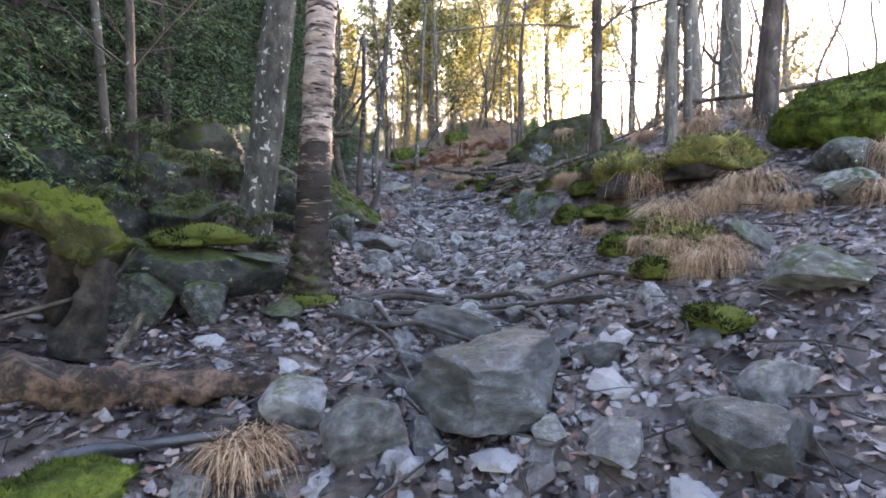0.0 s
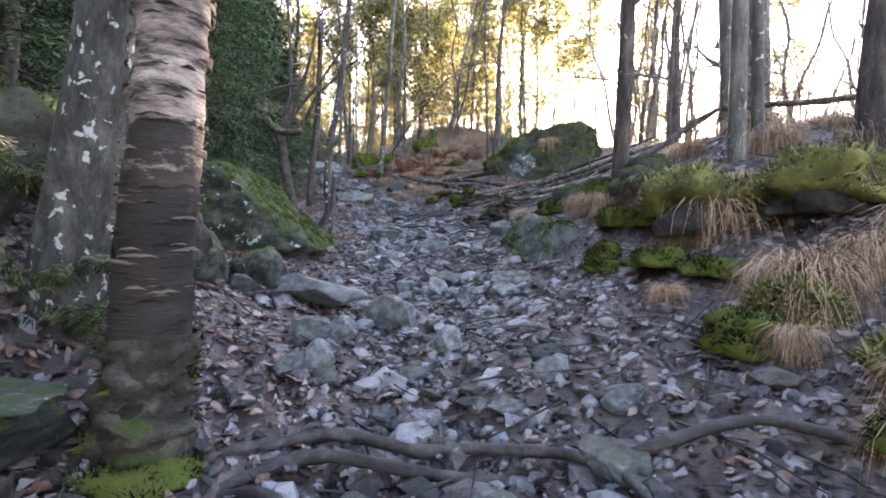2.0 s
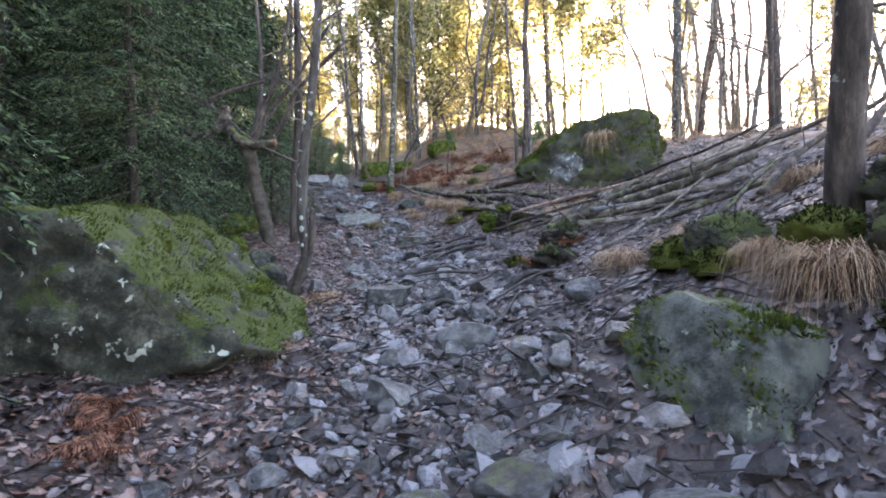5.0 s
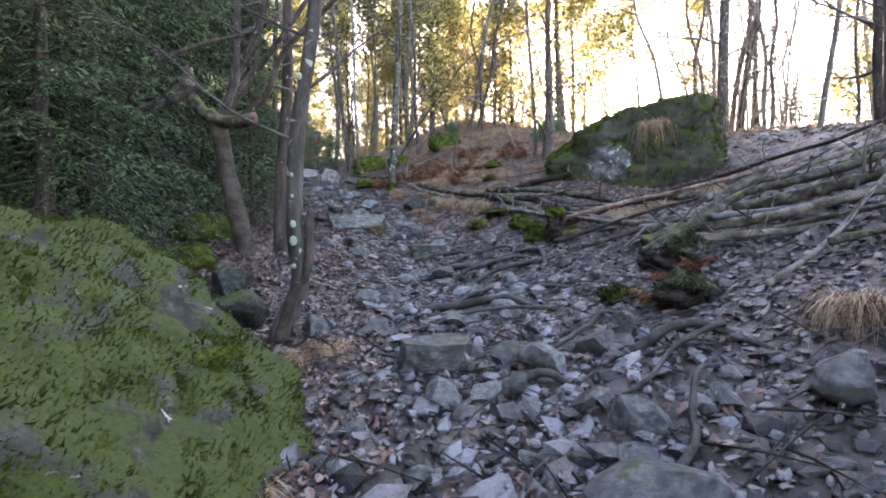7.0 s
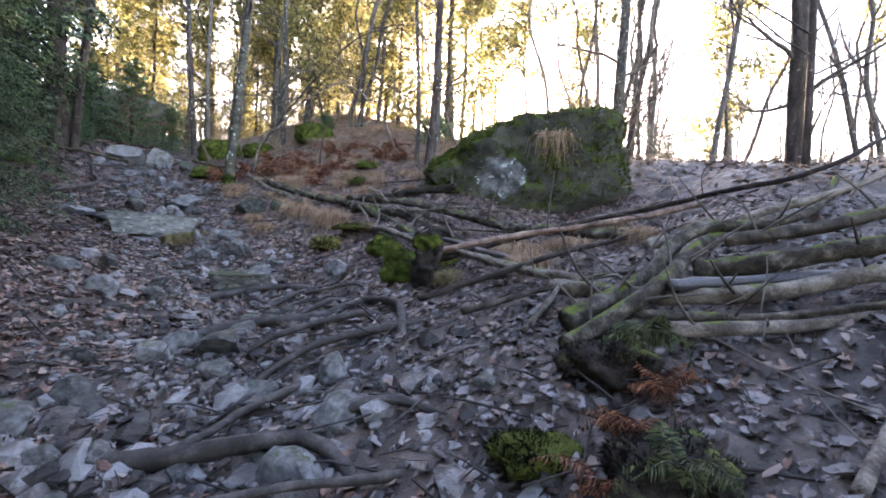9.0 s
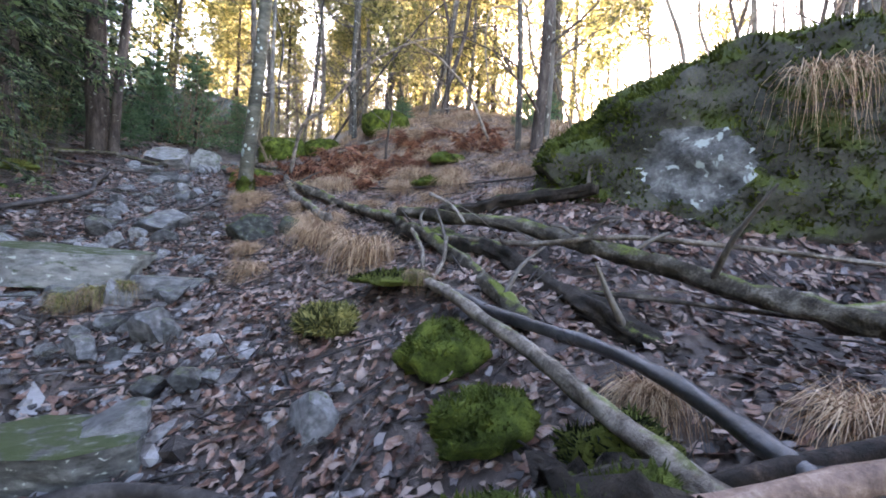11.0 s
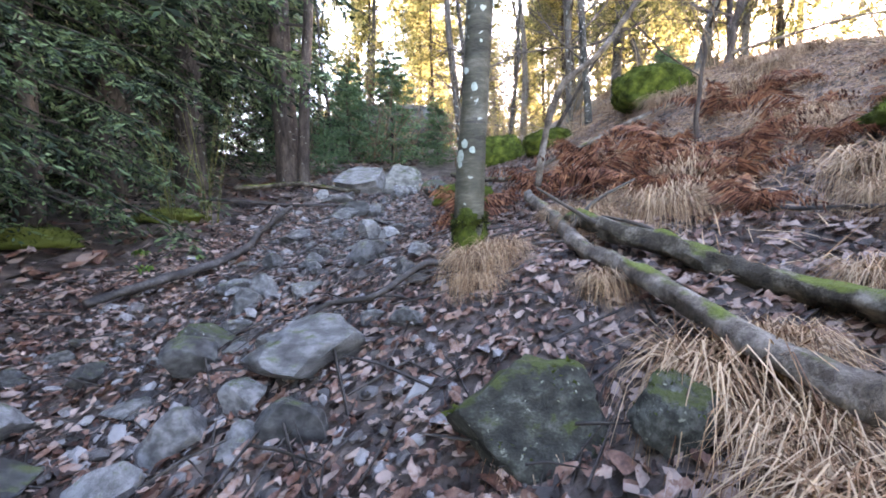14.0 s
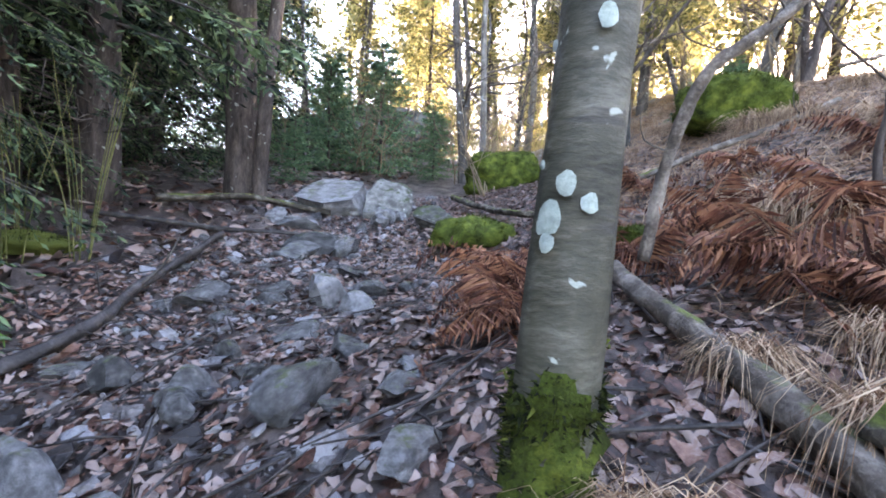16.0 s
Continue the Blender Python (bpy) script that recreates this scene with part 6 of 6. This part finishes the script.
for x, y, s, up in [(-1.75, 4.75, 0.8, 0.3), (-2.0, 4.5, 0.9, 0.4), (-1.6, 5.0, 0.7, 0.25), (-2.3, 4.2, 0.8, 0.45), (-2.0, 3.9, 0.7, 0.25), (-1.5, 4.2, 0.6, 0.05), (-2.5, 3.6, 0.8, 0.35), (-2.6, 4.8, 0.9, 0.4), (-1.85, 5.4, 0.7, 0.3), (-2.9, 4.1, 0.9, 0.4), (-2.2, 3.2, 0.6, 0.2), (1.2, 9.4, 0.5, 0.15), (1.55, 9.95, 0.6, 0.2), (-3.0, 9.9, 0.8, 0.1), (-2.6, 10.4, 0.7, 0.1)]:
    fern(x, y, s, 8, rnd, "dark green fern growing on mossy rock", True, up)
for x, y, s, up in [(-1.75, 3.95, 0.5, 0.35), (-1.95, 3.75, 0.55, 0.4), (-2.1, 4.05, 0.6, 0.5), (-1.6, 4.1, 0.45, 0.25), (-2.4, 3.8, 0.6, 0.5), (-1.45, 4.3, 0.45, 0.3), (-2.55, 4.2, 0.6, 0.6), (-1.9, 4.2, 0.5, 0.6)]:
    fern(x, y, s, 9, rnd, "dark green fern growing on mossy rock", True, up)
for x, y, s in [(-3.9, 17.9, 0.5), (-3.75, 18.3, 0.45), (-4.3, 18.2, 0.5)]:
    ob = new("green_herb", blades(rng, 16, 0.1, 0.16, 0.02, 0.5, m_green, "leaves", 1.2, 3))
    place(ob, x, y, gz(x, y), (s * 1.6,) * 3)
    tagged(ob, "small bright green herb beside the path", "plant", "green herbs")
# thin hazel shoots below the spruces
for x, y in [(-4.9, 19.6), (-4.6, 18.9), (-5.3, 19.4), (-4.4, 19.2)]:
    root = new("hazel_shoots")
    root.location = (x, y, gz(x, y))
    for k in range(6):
        a = rnd.uniform(0, math.tau)
        line = curve_points([(0.05 * math.cos(a), 0.05 * math.sin(a), -0.05), (0.12 * math.cos(a), 0.12 * math.sin(a), 0.5), (0.35 * math.cos(a), 0.3 * math.sin(a), rnd.uniform(0.9, 1.6))], 4)
        part("shoot", tube(bmesh.new(), line, 0.0055, 0.002, 5, 0.05), m_grass, root)
    tagged(root, "thin yellowish shoots at the wood's edge", "shrub", "thin shoots")

# ---- small stones, gravel, leaf litter ----
rnd = random.Random(55)
made = 0
while made < 295:
    y = rnd.uniform(1.2, 24)
    x = path_x(y) + rnd.gauss(0, 0.65)
    if abs(x - path_x(y)) > 1.5:
        continue
    s = rnd.choice((0.1, 0.12, 0.15, 0.18, 0.22, 0.28)) * rnd.uniform(0.8, 1.2)
    ob = new("stone", stones[made % 8])
    place(ob, x, y, gz(x, y) + s * 0.1, (s * 0.62, s * 0.5, s * rnd.uniform(0.3, 0.5)), rnd.uniform(0, 360), (rnd.uniform(-15, 15), rnd.uniform(-15, 15)))
    tagged(ob, "grey angular stone bedded in the path", "stone", "path stones")
    made += 1


def sheet(name, count, template, tri, pick, size, tilt, lift, mat, label, category, seed, flat=1.0):
    """Many small pieces, each a turned copy of one of the templates, joined."""
    rng = np.random.default_rng(seed)
    x, y = pick(rng, count)
    z = height(x, y) + np.array([rough(a, b) for a, b in zip(x, y)])
    n = len(x)
    which = rng.integers(0, len(template), n)
    t = np.array(template)[which]
    s = rng.uniform(size[0], size[1], n) ** 1.0
    t = t * s[:, None, None] * np.stack([rng.uniform(0.75, 1.2, n), rng.uniform(0.75, 1.2, n), np.full(n, flat)], 1)[:, None]
    a, b, c = rng.uniform(0, math.tau, n), rng.normal(0, tilt, n), rng.normal(0, tilt, n)
    ca, sa, cb, sb, cc, sc = np.cos(a), np.sin(a), np.cos(b), np.sin(b), np.cos(c), np.sin(c)
    o, i = np.zeros(n), np.ones(n)
    rz = np.stack([ca, -sa, o, sa, ca, o, o, o, i], 1).reshape(-1, 3, 3)
    rx = np.stack([i, o, o, o, cb, -sb, o, sb, cb], 1).reshape(-1, 3, 3)
    ry = np.stack([cc, o, sc, o, i, o, -sc, o, cc], 1).reshape(-1, 3, 3)
    v = np.einsum("nij,nkj->nki", rz @ rx @ ry, t)
    slope_x, slope_y = (height(x + 0.1, y) - height(x - 0.1, y)) / 0.2, (height(x, y + 0.1) - height(x, y - 0.1)) / 0.2
    v[..., 2] += v[..., 0] * slope_x[:, None] + v[..., 1] * slope_y[:, None]
    v = v + np.stack([x, y, z + rng.uniform(lift[0], lift[1], n)], 1)[:, None]
    k = t.shape[1]
    f = (np.arange(n)[:, None, None] * k + np.array(tri)[None]).reshape(-1, len(tri[0]))
    return tagged(new(name, soup(name, v.reshape(-1, 3).tolist(), f.tolist(), mat, len(tri[0]) > 3)), label, category, kind="stuff")


def leaf_template(rng):
    """A withered leaf of two rows with a ragged outline, folded and curled."""
    fold, curl, twist = rng.uniform(-0.3, 0.6), rng.uniform(-0.6, 0.7), rng.normal(0, 0.35)
    out = []
    for u, w in [(-0.5, 0.1), (-0.2, 0.28), (0.2, 0.27), (0.5, 0.07)]:
        for sg in (-1, 0, 1):
            q = w * rng.uniform(0.45, 1.35)
            out.append((u + rng.normal(0, 0.07), sg * q + rng.normal(0, 0.03), fold * abs(sg) * q + curl * u * u + twist * u * sg * q + rng.normal(0, 0.045)))
    return out


rng = np.random.default_rng(17)
leaf_templates = [leaf_template(rng) for _ in range(40)]
leaf_faces = [(r * 3 + c, r * 3 + c + 1, r * 3 + c + 4, r * 3 + c + 3) for r in range(3) for c in range(2)]


def brownish(x, y):
    """Where the litter is reddish brown: left of the path and on its upper part."""
    return np.clip((y - 11) / 4, 0, 0.85) + np.where((x - path_x(y) < -0.7) & (y > 4), 0.6, 0.1)


def everywhere(rng, n):
    y, x = rng.uniform(0.3, 24, n), rng.uniform(-4.2, 4.6, n)
    keep = rng.uniform(0, 1, n) < np.where(np.abs(x - path_x(y)) < 0.9, 0.6, 1.0) * (1 - brownish(x, y))
    return x[keep], y[keep]


def brown_places(rng, n):
    y, x = rng.uniform(0.3, 24, n), rng.uniform(-4.2, 4.6, n)
    keep = rng.uniform(0, 1, n) < brownish(x, y)
    return x[keep], y[keep]


def far_bank(rng, n):
    y, x = rng.uniform(1, 30, n), rng.uniform(4.6, 14, n)
    return x, y


def left_wood(rng, n):
    return rng.uniform(-11, -4.2, n), rng.uniform(0, 28, n)


def on_path(rng, n):
    y = rng.uniform(0.6, 24, n)
    return path_x(y) + rng.normal(0, 0.62, n), y


def stony_stretch(rng, n):
    y = 0.6 + 23.4 * rng.uniform(0, 1, n) ** 1.25
    keep = rng.uniform(0, 1, n) < np.interp(y, [0, 3, 5, 10, 13, 15, 24], [0.4, 0.6, 1, 1, 0.6, 0.25, 0.35])
    return (path_x(y) + rng.normal(0, 0.6, n))[keep], y[keep]


def near_walk(rng, n):
    y = rng.uniform(0.5, 20, n)
    return path_x(y) + rng.normal(0.3, 1.5, n), y


def dry_slope(rng, n):
    y, x = rng.uniform(16.5, 30, n), rng.uniform(-1.0, 7.5, n)
    keep = (x - path_x(y) > 2.6 + rng.normal(0, 0.4, n)) & (rng.uniform(0, 1, n) < np.clip((y - 16.5) / 4, 0.08, 1))
    return x[keep], y[keep]


sheet("leaf_litter", 120000, leaf_templates, leaf_faces, everywhere, (0.03, 0.08), 0.2, (-0.004, 0.02), m_litter, "dark brown and grey dead leaves covering the ground", "leaves", 1)
sheet("brown_leaf_litter", 230000, leaf_templates, leaf_faces, brown_places, (0.028, 0.075), 0.22, (-0.004, 0.03), m_brown, "reddish brown dead leaves covering the ground", "leaves", 5)
sheet("bank_leaf_litter", 9000, leaf_templates, leaf_faces, far_bank, (0.08, 0.2), 0.25, (0.0, 0.05), m_litter, "dead leaves on the far bank", "leaves", 6)
sheet("wood_leaf_litter", 9000, leaf_templates, leaf_faces, left_wood, (0.08, 0.2), 0.25, (0.0, 0.05), m_brown, "dead leaves under the spruces", "leaves", 7)
bm = bmesh.new()
bmesh.ops.create_icosphere(bm, subdivisions=1, radius=0.5)
ball = np.array([v.co[:] for v in bm.verts])
ball_faces = [tuple(v.index for v in f.verts) for f in bm.faces]
bm.free()
rng = np.random.default_rng(23)
chips = []
for k in range(10):
    t = ball.copy()
    for _ in range(6):
        d = rng.normal(0, 1, 3)
        d /= np.linalg.norm(d)
        over = np.maximum(0, t @ d - rng.uniform(0.18, 0.4))
        t -= over[:, None] * d
    chips.append((t * rng.uniform(0.7, 1.2, 3)).tolist())
sheet("gravel", 14000, chips, ball_faces, on_path, (0.02, 0.085), 0.3, (-0.005, 0.02), m_gravel, "loose grey stones and chips on the path", "gravel", 2, 0.55)
sheet("rubble", 2500, chips, ball_faces, stony_stretch, (0.10, 0.24), 0.22, (-0.03, 0.02), m_rubble, "angular grey and brown stones bedded in the path", "stones", 14, 0.5)
stalk = [[(-0.5, -0.007, 0), (-0.5, 0.007, 0), (0.0, -0.009, 0.05), (0.0, 0.009, 0.05), (0.5, 0, 0)], [(-0.5, -0.011, 0), (-0.5, 0.011, 0), (0.05, 0.04, 0.06), (0.05, 0.058, 0.06), (0.5, 0, 0.02)]]
sheet("fallen_straw", 90000, stalk, [(0, 1, 3), (0, 3, 2), (2, 3, 4)], dry_slope, (0.12, 0.36), 0.2, (0.015, 0.07), m_straw, "matted dry straw over the slope", "grass", 3)
sheet("bank_straw", 16000, stalk, [(0, 1, 3), (0, 3, 2), (2, 3, 4)], far_bank, (0.25, 0.7), 0.25, (0.02, 0.12), m_straw, "dry straw over the far bank", "grass", 9)
stick = [[(-0.5, -0.012, 0), (-0.5, 0.012, 0), (-0.5, 0, 0.02), (0.05, -0.01, 0.03 * k), (0.05, 0.012, 0.03 * k), (0.05, 0, 0.02 + 0.03 * k), (0.5, -0.004, 0), (0.5, 0.006, 0), (0.5, 0, 0.008)] for k in (0, 1, 2, -1)]
stick_faces = [(0, 1, 4, 3), (1, 2, 5, 4), (2, 0, 3, 5), (3, 4, 7, 6), (4, 5, 8, 7), (5, 3, 6, 8)]
sheet("fallen_twigs", 2600, stick, stick_faces, near_walk, (0.12, 0.5), 0.12, (0.01, 0.05), m_root, "thin dark fallen twigs on the ground", "twigs", 12)
leaf_mesh = [soup("leaf", leaf_templates[k], leaf_faces, m_leaf) for k in range(6)]
rng = np.random.default_rng(29)
for x, y in zip(*near_walk(rng, 230)):
    s = float(rng.uniform(0.06, 0.12))
    ob = new("dead_leaf", leaf_mesh[int(rng.integers(0, 6))])
    place(ob, float(x), float(y), gz(x, y) + 0.035, (s, s, s), float(rng.uniform(0, 360)), (float(rng.normal(0, 10)), float(rng.normal(0, 10))))
    tagged(ob, "large pale grey dead leaf on the ground", "leaf", "large dead leaves")
